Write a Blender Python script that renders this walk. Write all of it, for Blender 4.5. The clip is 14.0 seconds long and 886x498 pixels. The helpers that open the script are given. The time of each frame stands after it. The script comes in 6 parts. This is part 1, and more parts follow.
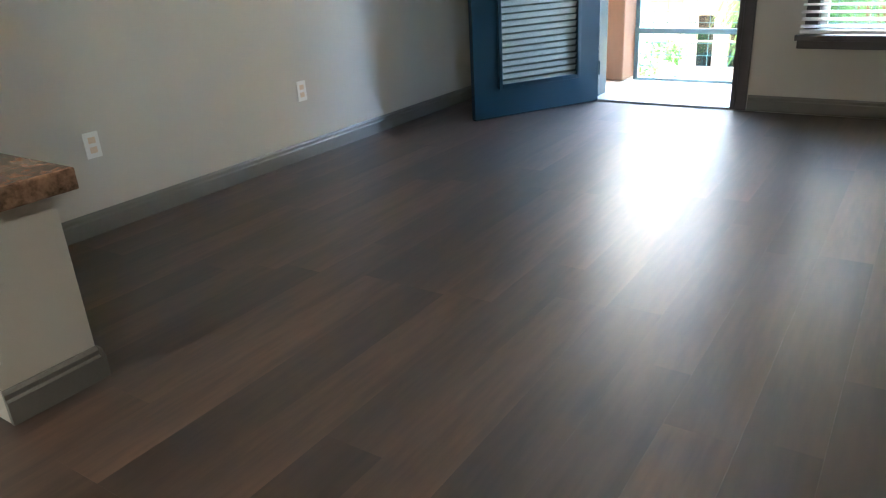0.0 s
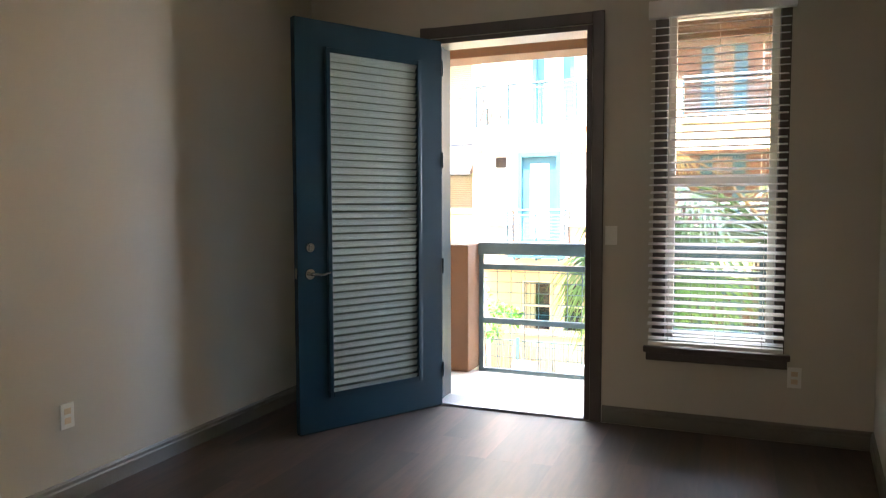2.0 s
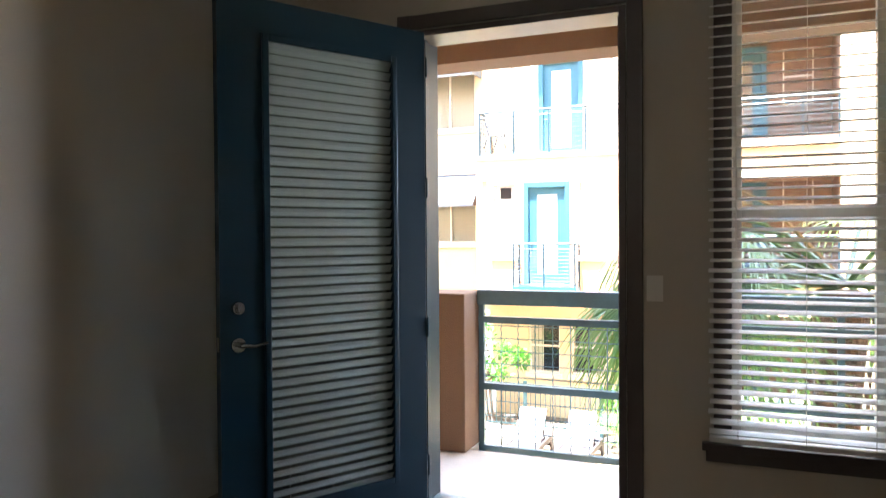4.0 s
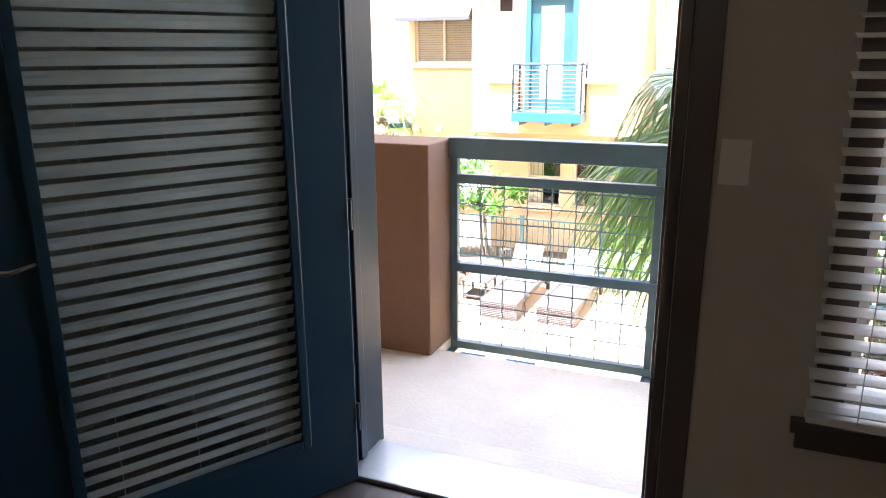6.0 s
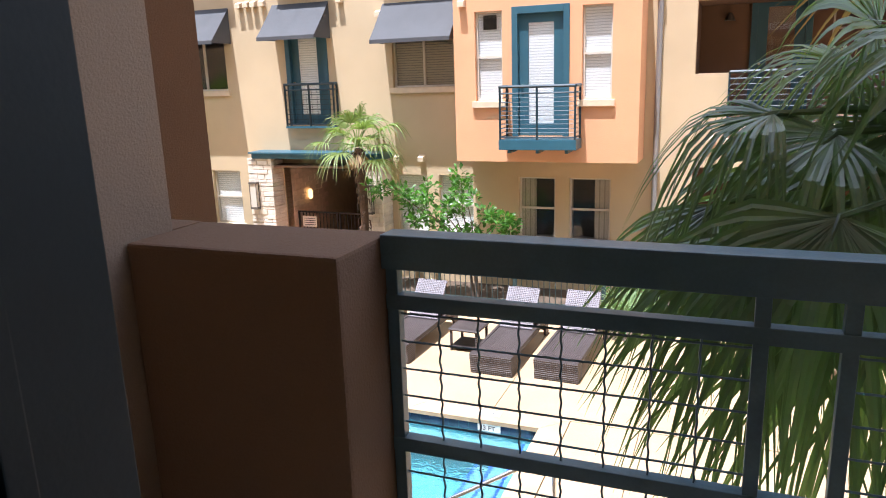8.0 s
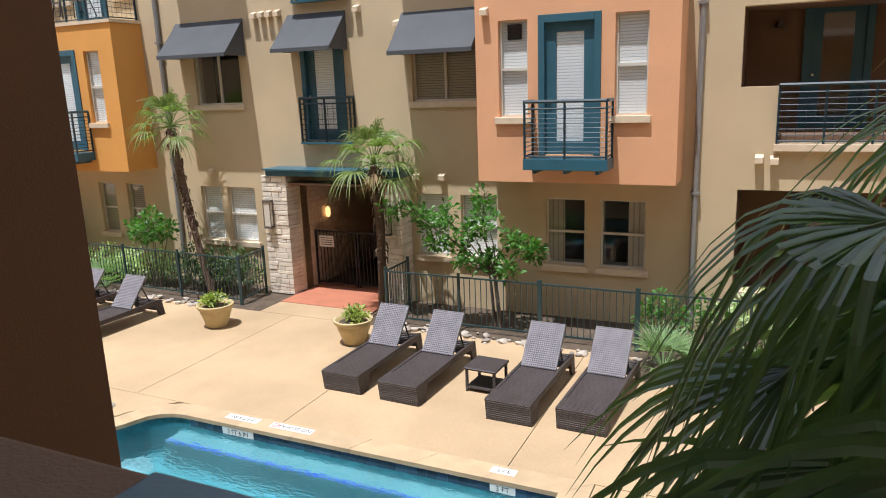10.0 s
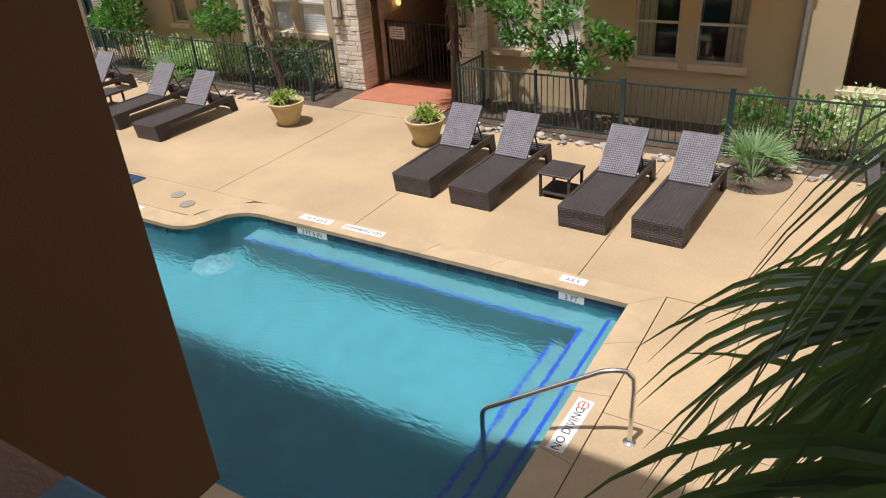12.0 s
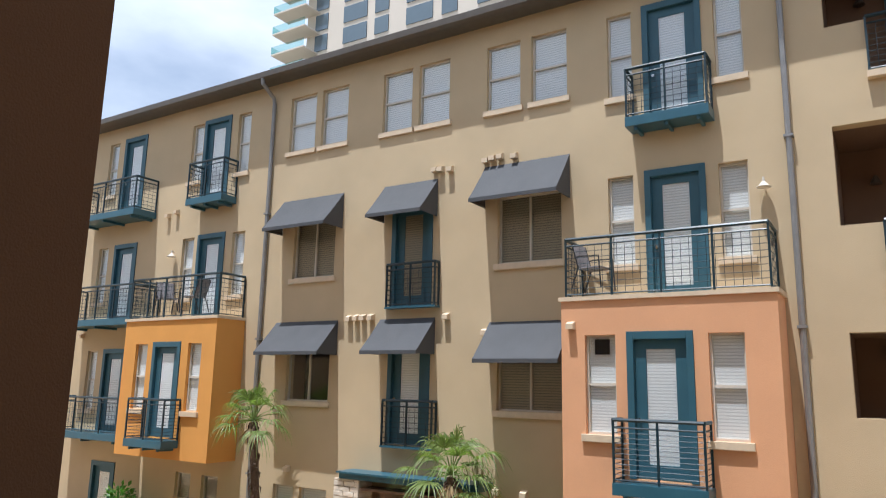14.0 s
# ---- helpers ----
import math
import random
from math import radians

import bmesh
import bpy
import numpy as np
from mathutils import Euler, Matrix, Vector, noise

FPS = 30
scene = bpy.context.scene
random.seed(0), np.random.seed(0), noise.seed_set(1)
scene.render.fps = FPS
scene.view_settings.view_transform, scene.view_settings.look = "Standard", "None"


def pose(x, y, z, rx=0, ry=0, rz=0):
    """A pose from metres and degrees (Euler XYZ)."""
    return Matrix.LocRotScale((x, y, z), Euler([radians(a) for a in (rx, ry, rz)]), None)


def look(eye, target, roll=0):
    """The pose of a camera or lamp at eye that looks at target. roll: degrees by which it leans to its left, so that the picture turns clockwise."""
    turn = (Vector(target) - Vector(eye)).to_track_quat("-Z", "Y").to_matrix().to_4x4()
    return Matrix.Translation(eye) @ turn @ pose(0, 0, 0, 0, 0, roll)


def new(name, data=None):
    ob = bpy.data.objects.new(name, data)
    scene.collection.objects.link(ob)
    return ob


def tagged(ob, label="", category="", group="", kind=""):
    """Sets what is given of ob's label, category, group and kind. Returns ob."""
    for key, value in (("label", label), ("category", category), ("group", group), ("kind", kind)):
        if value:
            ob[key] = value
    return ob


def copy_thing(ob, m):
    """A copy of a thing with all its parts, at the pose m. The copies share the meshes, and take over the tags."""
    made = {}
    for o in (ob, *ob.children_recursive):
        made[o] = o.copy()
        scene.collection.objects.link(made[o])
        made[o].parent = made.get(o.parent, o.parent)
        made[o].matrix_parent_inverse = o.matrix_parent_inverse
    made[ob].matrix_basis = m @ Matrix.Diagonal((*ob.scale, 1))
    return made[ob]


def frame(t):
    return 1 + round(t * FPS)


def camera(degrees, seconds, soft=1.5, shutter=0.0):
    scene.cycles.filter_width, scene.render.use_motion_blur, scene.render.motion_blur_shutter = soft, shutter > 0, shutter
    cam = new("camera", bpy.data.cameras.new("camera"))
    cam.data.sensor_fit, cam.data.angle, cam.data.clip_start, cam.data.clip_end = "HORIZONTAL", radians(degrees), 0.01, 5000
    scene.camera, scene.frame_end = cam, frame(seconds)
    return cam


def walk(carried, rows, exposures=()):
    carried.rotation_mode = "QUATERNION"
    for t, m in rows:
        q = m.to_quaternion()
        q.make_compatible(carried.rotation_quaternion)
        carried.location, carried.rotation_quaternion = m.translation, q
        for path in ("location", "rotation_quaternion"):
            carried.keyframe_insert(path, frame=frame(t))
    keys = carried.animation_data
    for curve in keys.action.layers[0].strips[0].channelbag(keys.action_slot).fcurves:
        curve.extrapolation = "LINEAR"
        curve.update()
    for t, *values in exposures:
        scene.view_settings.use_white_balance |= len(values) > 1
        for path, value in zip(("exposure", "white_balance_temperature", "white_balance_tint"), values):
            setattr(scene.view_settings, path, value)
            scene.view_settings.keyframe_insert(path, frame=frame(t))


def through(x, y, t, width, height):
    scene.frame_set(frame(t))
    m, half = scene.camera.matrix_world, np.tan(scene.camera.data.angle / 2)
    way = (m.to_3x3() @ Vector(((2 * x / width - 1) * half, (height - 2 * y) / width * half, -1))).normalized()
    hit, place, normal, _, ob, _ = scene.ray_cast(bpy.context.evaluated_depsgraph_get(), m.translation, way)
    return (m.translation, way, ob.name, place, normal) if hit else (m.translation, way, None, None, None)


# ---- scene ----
cam = camera(63.4, 14.0, soft=1.0, shutter=0.1)
PATH = [
    (0, (2.110, -5.198, 1.115), (1.058, -3.679, 0.349), -3.4),
    (0.5, (2.068, -5.072, 1.154), (1.230, -3.501, 0.243), -3.2),
    (1, (1.999, -4.890, 1.202), (1.232, -3.199, 0.460), -2.9),
    (1.5, (1.940, -4.721, 1.260), (1.187, -2.931, 0.781), -1.5),
    (2, (1.833, -4.465, 1.356), (1.086, -2.614, 1.233), -0.2),
    (2.1, (1.815, -4.424, 1.363), (1.074, -2.568, 1.299), 0.5),
    (2.5, (1.749, -4.237, 1.388), (1.046, -2.374, 1.576), 2.3),
    (3, (1.625, -3.940, 1.437), (0.970, -2.107, 1.896), 2.9),
    (3.5, (1.551, -3.650, 1.429), (0.898, -1.810, 1.861), 1.3),
    (4, (1.494, -3.336, 1.405), (0.731, -1.488, 1.370), -0.4),
    (4.2, (1.457, -3.220, 1.395), (0.682, -1.389, 1.177), -0.3),
    (6.3, (1.095, -1.711, 1.447), (0.371, 0.076, 0.918), 0.2),
    (6.5, (1.051, -1.552, 1.454), (0.361, 0.255, 0.945), 0.3),
    (7, (0.984, -1.156, 1.442), (0.247, 0.639, 0.958), 1.3),
    (7.5, (0.910, -0.784, 1.453), (0.110, 0.985, 0.973), 0.2),
    (8, (0.733, -0.420, 1.476), (0.002, 1.381, 1.005), -1.9),
    (8.2, (0.686, -0.301, 1.478), (-0.007, 1.517, 1.015), -2.2),
    (10.3, (0.620, 0.938, 1.607), (-0.273, 2.668, 1.150), -1.8),
    (10.5, (0.606, 1.035, 1.608), (-0.349, 2.707, 1.068), -1.8),
    (11, (0.587, 1.188, 1.575), (-0.488, 2.646, 0.728), -3.0),
    (11.5, (0.575, 1.230, 1.599), (-0.440, 2.575, 0.521), -4.7),
    (12, (0.500, 1.224, 1.632), (-0.441, 2.693, 0.654), -4.1),
    (12.5, (0.462, 1.220, 1.645), (-0.471, 2.867, 1.000), -2.8),
    (13, (0.557, 1.232, 1.652), (-0.409, 2.951, 1.317), -1.8),
    (13.5, (0.645, 1.264, 1.697), (-0.401, 2.969, 1.699), -0.6),
    (13.6, (0.654, 1.283, 1.697), (-0.407, 2.977, 1.774), -0.2),
    (14, (0.612, 1.265, 1.722), (-0.436, 2.927, 2.096), 1.2),
]
EXPOSURE = [(0.0, 5.6, 4600, 3), (0.5, 5.55, 5200, 8), (1.5, 5.1, 5350, 9), (2.2, 4.55, 5500, 11), (3.0, 4.5, 5600, 12), (4.2, 3.95, 5350, 11),
            (6.5, 3.4, 5500, 18), (7.5, 1.85, 5650, 20), (8.2, 1.05, 5600, 15), (10.3, 0.2, 5850, 11), (11.0, 0.0, 6000, 11), (11.5, 0.05, 6000, 11),
            (12.5, 0.0, 5950, 12), (13.2, 0.2, 5650, 11), (14.0, 0.25, 5650, 10)]
walk(cam, [(t, look(eye, target, roll)) for t, eye, target, roll in PATH], EXPOSURE)

# ---- light ----
SUN = Vector((-0.27, -1.0, 3.7)).normalized()
world = bpy.data.worlds.new("world")
scene.world = world
world.use_nodes = True
wn, wl = world.node_tree.nodes, world.node_tree.links
sky = wn.new("ShaderNodeTexSky")
sky.sky_type, sky.sun_disc = "NISHITA", False
sky.sun_elevation = math.asin(SUN.z)
sky.sun_rotation = math.atan2(SUN.x, SUN.y)
sky.air_density, sky.dust_density = 1.2, 1.5
wtc, wmap, wnoise, wramp, wmix = (wn.new("ShaderNodeTexCoord"), wn.new("ShaderNodeMapping"), wn.new("ShaderNodeTexNoise"),
                                  wn.new("ShaderNodeValToRGB"), wn.new("ShaderNodeMix"))
wmap.inputs["Scale"].default_value = (1.0, 1.0, 2.2)
wnoise.inputs["Scale"].default_value, wnoise.inputs["Detail"].default_value = 2.6, 7.0
wramp.color_ramp.elements[0].position, wramp.color_ramp.elements[1].position = 0.22, 0.66
wmix.data_type = "RGBA"
wmix.inputs[7].default_value = (9.0, 9.3, 9.7, 1)
wl.new(wtc.outputs["Generated"], wmap.inputs["Vector"])
wl.new(wmap.outputs["Vector"], wnoise.inputs["Vector"])
wl.new(wnoise.outputs["Fac"], wramp.inputs["Fac"])
wl.new(wramp.outputs["Color"], wmix.inputs[0])
wl.new(sky.outputs["Color"], wmix.inputs[6])
wl.new(wmix.outputs[2], wn["Background"].inputs["Color"])
wn["Background"].inputs["Strength"].default_value = 0.10
sun_data = bpy.data.lights.new("sun", "SUN")
sun_data.energy, sun_data.angle, sun_data.color = 5.0, radians(0.5), (1.0, 0.96, 0.90)
sun = new("sun", sun_data)
sun.matrix_world = look(SUN * 40, (0, 0, 0))


# ---- materials ----
def material(name, color, rough=0.6, metal=0.0, vary=0.12, scale=6.0, fine=90.0, bump=0.15, bump_scale=None, stretch=(1, 1, 1), spec=0.5, piece=0.0, dist=0.01):
    m = bpy.data.materials.new(name)
    m.use_nodes = True
    n, l = m.node_tree.nodes, m.node_tree.links
    b = n["Principled BSDF"]
    b.inputs["Roughness"].default_value, b.inputs["Metallic"].default_value = rough, metal
    b.inputs["Specular IOR Level"].default_value = spec
    tc, mp = n.new("ShaderNodeTexCoord"), n.new("ShaderNodeMapping")
    mp.inputs["Scale"].default_value = stretch
    l.new(tc.outputs["Object"], mp.inputs["Vector"])
    big, small = n.new("ShaderNodeTexNoise"), n.new("ShaderNodeTexNoise")
    big.inputs["Scale"].default_value, big.inputs["Detail"].default_value = scale, 4
    small.inputs["Scale"].default_value, small.inputs["Detail"].default_value = fine, 3
    for t in (big, small):
        l.new(mp.outputs["Vector"], t.inputs["Vector"])
    add = n.new("ShaderNodeMath")
    add.operation = "MULTIPLY_ADD"
    l.new(small.outputs["Fac"], add.inputs[0])
    add.inputs[1].default_value = 0.4
    l.new(big.outputs["Fac"], add.inputs[2])
    rng = n.new("ShaderNodeMapRange")
    rng.inputs[1].default_value, rng.inputs[2].default_value = 0.4, 1.0
    rng.inputs[3].default_value, rng.inputs[4].default_value = 1 - vary, 1 + vary
    l.new(add.outputs[0], rng.inputs[0])
    last = rng.outputs[0]
    if piece:
        oi, pr, mul = n.new("ShaderNodeObjectInfo"), n.new("ShaderNodeMapRange"), n.new("ShaderNodeMath")
        pr.inputs[3].default_value, pr.inputs[4].default_value = 1 - piece, 1 + piece
        l.new(oi.outputs["Random"], pr.inputs[0])
        mul.operation = "MULTIPLY"
        l.new(last, mul.inputs[0])
        l.new(pr.outputs[0], mul.inputs[1])
        last = mul.outputs[0]
    vm = n.new("ShaderNodeVectorMath")
    vm.operation = "SCALE"
    vm.inputs[0].default_value = color
    l.new(last, vm.inputs["Scale"])
    l.new(vm.outputs[0], b.inputs["Base Color"])
    if bump:
        bp = n.new("ShaderNodeBump")
        bp.inputs["Strength"].default_value, bp.inputs["Distance"].default_value = bump, dist
        l.new((small if bump_scale is None else big).outputs["Fac"], bp.inputs["Height"])
        l.new(bp.outputs["Normal"], b.inputs["Normal"])
    return m


def glass(name, tint=(0.9, 0.95, 0.95), gloss=1.0):
    """A thin pane: clear, with a mirror sheen that grows at grazing angles."""
    m = bpy.data.materials.new(name)
    m.use_nodes = True
    n, l = m.node_tree.nodes, m.node_tree.links
    n.remove(n["Principled BSDF"])
    fr, cl, gl, mx = n.new("ShaderNodeLayerWeight"), n.new("ShaderNodeBsdfTransparent"), n.new("ShaderNodeBsdfGlossy"), n.new("ShaderNodeMixShader")
    fr.inputs["Blend"].default_value = 0.5
    cl.inputs["Color"].default_value = (*tint, 1)
    gl.inputs["Roughness"].default_value = 0.02
    mu = n.new("ShaderNodeMath")
    mu.operation = "POWER"
    mu.inputs[1].default_value = 4.0
    ma = n.new("ShaderNodeMath")
    ma.operation = "MULTIPLY_ADD"
    ma.inputs[1].default_value, ma.inputs[2].default_value = 0.6 * gloss, 0.04 * gloss
    l.new(fr.outputs["Facing"], mu.inputs[0])
    l.new(mu.outputs[0], ma.inputs[0])
    l.new(ma.outputs[0], mx.inputs[0])
    l.new(cl.outputs[0], mx.inputs[1])
    l.new(gl.outputs[0], mx.inputs[2])
    l.new(mx.outputs[0], n["Material Output"].inputs["Surface"])
    return m


def striped(name, light, dark, pitch, rough=0.5, axis=2, width=0.3):
    """Far slats: stripes of real pitch with relief."""
    m = material(name, light, rough, vary=0.05, bump=0)
    n, l = m.node_tree.nodes, m.node_tree.links
    b = n["Principled BSDF"]
    tc, sep, mul, fr, rp = n.new("ShaderNodeTexCoord"), n.new("ShaderNodeSeparateXYZ"), n.new("ShaderNodeMath"), n.new("ShaderNodeMath"), n.new("ShaderNodeValToRGB")
    mul.operation, fr.operation = "MULTIPLY", "FRACT"
    mul.inputs[1].default_value = 1 / pitch
    l.new(tc.outputs["Object"], sep.inputs[0])
    l.new(sep.outputs[axis], mul.inputs[0])
    l.new(mul.outputs[0], fr.inputs[0])
    l.new(fr.outputs[0], rp.inputs[0])
    rp.color_ramp.elements[0].color, rp.color_ramp.elements[1].color = (*dark, 1), (*light, 1)
    rp.color_ramp.elements[0].position, rp.color_ramp.elements[1].position = width * 0.6, width
    l.new(rp.outputs[0], b.inputs["Base Color"])
    bp = n.new("ShaderNodeBump")
    bp.inputs["Strength"].default_value, bp.inputs["Distance"].default_value = 0.5, 0.01
    l.new(fr.outputs[0], bp.inputs["Height"])
    l.new(bp.outputs["Normal"], b.inputs["Normal"])
    return m


WALL = material("interior_paint", (0.52, 0.475, 0.395), 0.75, vary=0.05, scale=1.5, fine=260, bump=0.12)
CEIL = material("ceiling_paint", (0.88, 0.83, 0.75), 0.85, vary=0.05, scale=2, fine=180, bump=0.25)
BASEB = material("taupe_trim_paint", (0.15, 0.136, 0.108), 0.4, vary=0.08, scale=5, bump=0.05)
FRAMEP = material("dark_taupe_frame_paint", (0.085, 0.070, 0.064), 0.35, vary=0.15, scale=4, bump=0.06)
TEAL_DOOR = material("deep_teal_door_paint", (0.008, 0.029, 0.046), 0.3, vary=0.12, scale=3, fine=160, bump=0.05)
PLANK = material("walnut_vinyl_plank", (0.056, 0.031, 0.018), 0.52, vary=0.85, scale=1.5, fine=8, bump=0.0, stretch=(6, 0.7, 1), piece=0.42, spec=0.55)
PLANK.node_tree.nodes["Principled BSDF"].inputs["Coat Weight"].default_value = 0.55
PLANK.node_tree.nodes["Principled BSDF"].inputs["Coat Roughness"].default_value = 0.31
WHITE = material("white_plastic", (0.75, 0.72, 0.66), 0.35, vary=0.03, bump=0.02)
SLAT = material("white_blind_slat", (0.82, 0.80, 0.77), 0.45, vary=0.05, bump=0.03)
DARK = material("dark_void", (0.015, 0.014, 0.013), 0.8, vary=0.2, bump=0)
CHROME = material("brushed_nickel", (0.62, 0.60, 0.56), 0.22, 1.0, vary=0.06, bump=0.02)
GRANITE = material("brown_granite", (0.20, 0.12, 0.07), 0.15, vary=0.75, scale=28, fine=120, bump=0.02)
ALU = material("threshold_aluminium", (0.5, 0.5, 0.5), 0.35, 0.9, vary=0.1, bump=0.05)
GLASS = glass("window_glass", (0.965, 0.975, 0.975), 1.3)
DOORGLASS = glass("door_glass", gloss=1.4)
TAN = material("tan_stucco", (0.55, 0.425, 0.262), 0.9, vary=0.10, scale=0.7, fine=70, bump=0.35)
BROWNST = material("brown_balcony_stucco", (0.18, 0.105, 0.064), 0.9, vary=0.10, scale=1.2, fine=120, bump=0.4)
PEACH = material("peach_stucco", (0.70, 0.365, 0.19), 0.9, vary=0.08, scale=0.8, fine=70, bump=0.35)
ORANGE = material("orange_stucco", (0.68, 0.32, 0.072), 0.9, vary=0.08, scale=0.8, fine=70, bump=0.35)
TEAL = material("teal_metal_paint", (0.035, 0.11, 0.15), 0.35, vary=0.12, scale=3, bump=0.05)
RAILFAR = material("far_rail_paint", (0.012, 0.032, 0.042), 0.4, vary=0.15, bump=0.03)
JAMBT = material("grey_teal_jamb_paint", (0.011, 0.024, 0.033), 0.45, spec=0.25, vary=0.15, scale=5, bump=0.05)
SIDEST = material("taupe_balcony_stucco", (0.27, 0.20, 0.145), 0.9, vary=0.08, scale=1.2, fine=120, bump=0.4)
# Orange stucco taken far down; the wing's shade is in the colour.
WINGST = material("shaded_orange_stucco", (0.10, 0.045, 0.0155), 0.9, vary=0.10, scale=1.2, fine=120, bump=0.4)
TEALD = material("teal_far_door_paint", (0.036, 0.105, 0.14), 0.45, vary=0.1, scale=2, bump=0.03)
RAILP = material("dark_teal_rail_paint", (0.085, 0.15, 0.19), 0.38, vary=0.2, scale=8, bump=0.08)
SILLM = material("cream_cast_sill", (0.66, 0.52, 0.36), 0.8, vary=0.1, bump=0.15)
WINF = material("cream_window_frame", (0.62, 0.56, 0.47), 0.45, vary=0.05, bump=0.02)
AWN = material("charcoal_awning_fabric", (0.068, 0.069, 0.073), 0.75, vary=0.12, scale=2, fine=300, bump=0.2)
BLINDFAR = striped("far_white_blind", (0.94, 0.94, 0.93), (0.62, 0.63, 0.64), 0.055)
BLINDDIM = striped("far_tan_blind", (0.33, 0.28, 0.20), (0.13, 0.11, 0.085), 0.055)
CURTAIN = striped("cream_curtain", (0.5, 0.44, 0.36), (0.3, 0.26, 0.21), 0.11, axis=0)
ROOFM = material("grey_metal_roof", (0.12, 0.11, 0.10), 0.5, 0.3, vary=0.15, bump=0.1)
GUTTER = material("grey_brown_gutter", (0.13, 0.11, 0.09), 0.45, 0.2, vary=0.12, bump=0.05)
SPOUT = material("grey_downspout", (0.26, 0.25, 0.24), 0.45, 0.3, vary=0.12, bump=0.05)
DECK = material("tan_pool_deck", (0.43, 0.300, 0.168), 0.85, vary=0.22, scale=0.55, fine=45, bump=0.25)
BALCFLOOR = material("grey_balcony_concrete", (0.64, 0.565, 0.48), 0.8, vary=0.14, scale=2.5, fine=60, bump=0.2)
SOIL = material("planting_soil", (0.10, 0.07, 0.045), 0.95, vary=0.4, scale=5, fine=40, bump=0.8, dist=0.03)
GRIT = material("grey_ground", (0.25, 0.22, 0.18), 0.9, vary=0.2, scale=0.4, fine=8, bump=0.2)
LIMESTONE = material("rough_limestone", (0.74, 0.65, 0.53), 0.9, vary=0.2, scale=5, fine=35, bump=0.7, piece=0.10, dist=0.02)
BRICKM = material("pale_brick", (0.74, 0.57, 0.44), 0.9, vary=0.14, scale=5, fine=40, bump=0.4, piece=0.06)
REDMAT = material("red_entry_paving", (0.42, 0.15, 0.08), 0.8, vary=0.15, scale=3, bump=0.2)
TOWERW = material("tower_concrete", (0.62, 0.55, 0.46), 0.8, vary=0.05, scale=0.2, bump=0)
TOWERG = material("tower_glass", (0.10, 0.14, 0.17), 0.08, vary=0.2, scale=0.3, bump=0, spec=1.0)


# ---- building blocks ----
def box(bm, x0, x1, y0, y1, z0, z1, bevel=0.0):
    v = [bm.verts.new(p) for p in ((x0, y0, z0), (x1, y0, z0), (x1, y1, z0), (x0, y1, z0), (x0, y0, z1), (x1, y0, z1), (x1, y1, z1), (x0, y1, z1))]
    f = [bm.faces.new([v[i] for i in q]) for q in ((3, 2, 1, 0), (4, 5, 6, 7), (0, 1, 5, 4), (1, 2, 6, 5), (2, 3, 7, 6), (3, 0, 4, 7))]
    if bevel:
        bmesh.ops.bevel(bm, geom=list({e for q in f for e in q.edges}), offset=bevel, segments=2, affect="EDGES", profile=0.6)


def prism(bm, outline, axis, a, b):
    """A closed outline of two coordinates, pushed from a to b along an axis."""
    def at(p, w):
        q = list(p)
        q.insert(axis, w)
        return q
    lo, hi = [bm.verts.new(at(p, a)) for p in outline], [bm.verts.new(at(p, b)) for p in outline]
    n = len(outline)
    bm.faces.new(lo)
    bm.faces.new(hi[::-1])
    for i in range(n):
        bm.faces.new([lo[i], hi[i], hi[(i + 1) % n], lo[(i + 1) % n]])


def tube(bm, pts, radii, sides=8, cap=True):
    rings, pts = [], [Vector(p) for p in pts]
    side = None
    for i, p in enumerate(pts):
        d = (pts[min(i + 1, len(pts) - 1)] - pts[max(i - 1, 0)]).normalized()
        if side is None:
            side = d.cross(Vector((0, 0, 1)) if abs(d.z) < 0.9 else Vector((1, 0, 0))).normalized()
        side = (side - d * side.dot(d)).normalized()
        up, r = d.cross(side), radii[i] if isinstance(radii, (list, tuple)) else radii
        rings.append([bm.verts.new(p + (side * math.cos(a) + up * math.sin(a)) * r) for a in (2 * math.pi * k / sides for k in range(sides))])
    for a, b in zip(rings, rings[1:]):
        for k in range(sides):
            bm.faces.new([a[k], a[(k + 1) % sides], b[(k + 1) % sides], b[k]])
    if cap:
        bm.faces.new(rings[0][::-1])
        bm.faces.new(rings[-1])


def lathe(bm, profile, sides=20, center=(0, 0, 0)):
    rings = [[bm.verts.new((center[0] + r * math.cos(2 * math.pi * k / sides), center[1] + r * math.sin(2 * math.pi * k / sides), center[2] + z)) for k in range(sides)] for r, z in profile]
    for a, b in zip(rings, rings[1:]):
        for k in range(sides):
            bm.faces.new([a[k], a[(k + 1) % sides], b[(k + 1) % sides], b[k]])
    bm.faces.new(rings[0][::-1])
    bm.faces.new(rings[-1])


def mesh_of(name, bm, mat, smooth=False):
    bmesh.ops.recalc_face_normals(bm, faces=bm.faces)
    me = bpy.data.meshes.new(name)
    bm.to_mesh(me)
    bm.free()
    me.materials.append(mat)
    if smooth:
        me.polygons.foreach_set("use_smooth", [True] * len(me.polygons))
        me.set_sharp_from_angle(angle=radians(40))
    return me


def part(name, bm, mat, parent=None, label="", smooth=False, m=None):
    ob = new(name, mesh_of(name, bm, mat, smooth))
    if parent:
        ob.parent = parent
    if m is not None:
        ob.matrix_basis = m
    return tagged(ob, label) if label else ob


def piece(name, me, parent, m):
    ob = new(name, me)
    ob.parent = parent
    ob.matrix_basis = m
    return ob


def boxpart(name, dims, mat, parent=None, label="", bevel=0.0):
    bm = bmesh.new()
    box(bm, *dims, bevel=bevel)
    return part(name, bm, mat, parent, label)


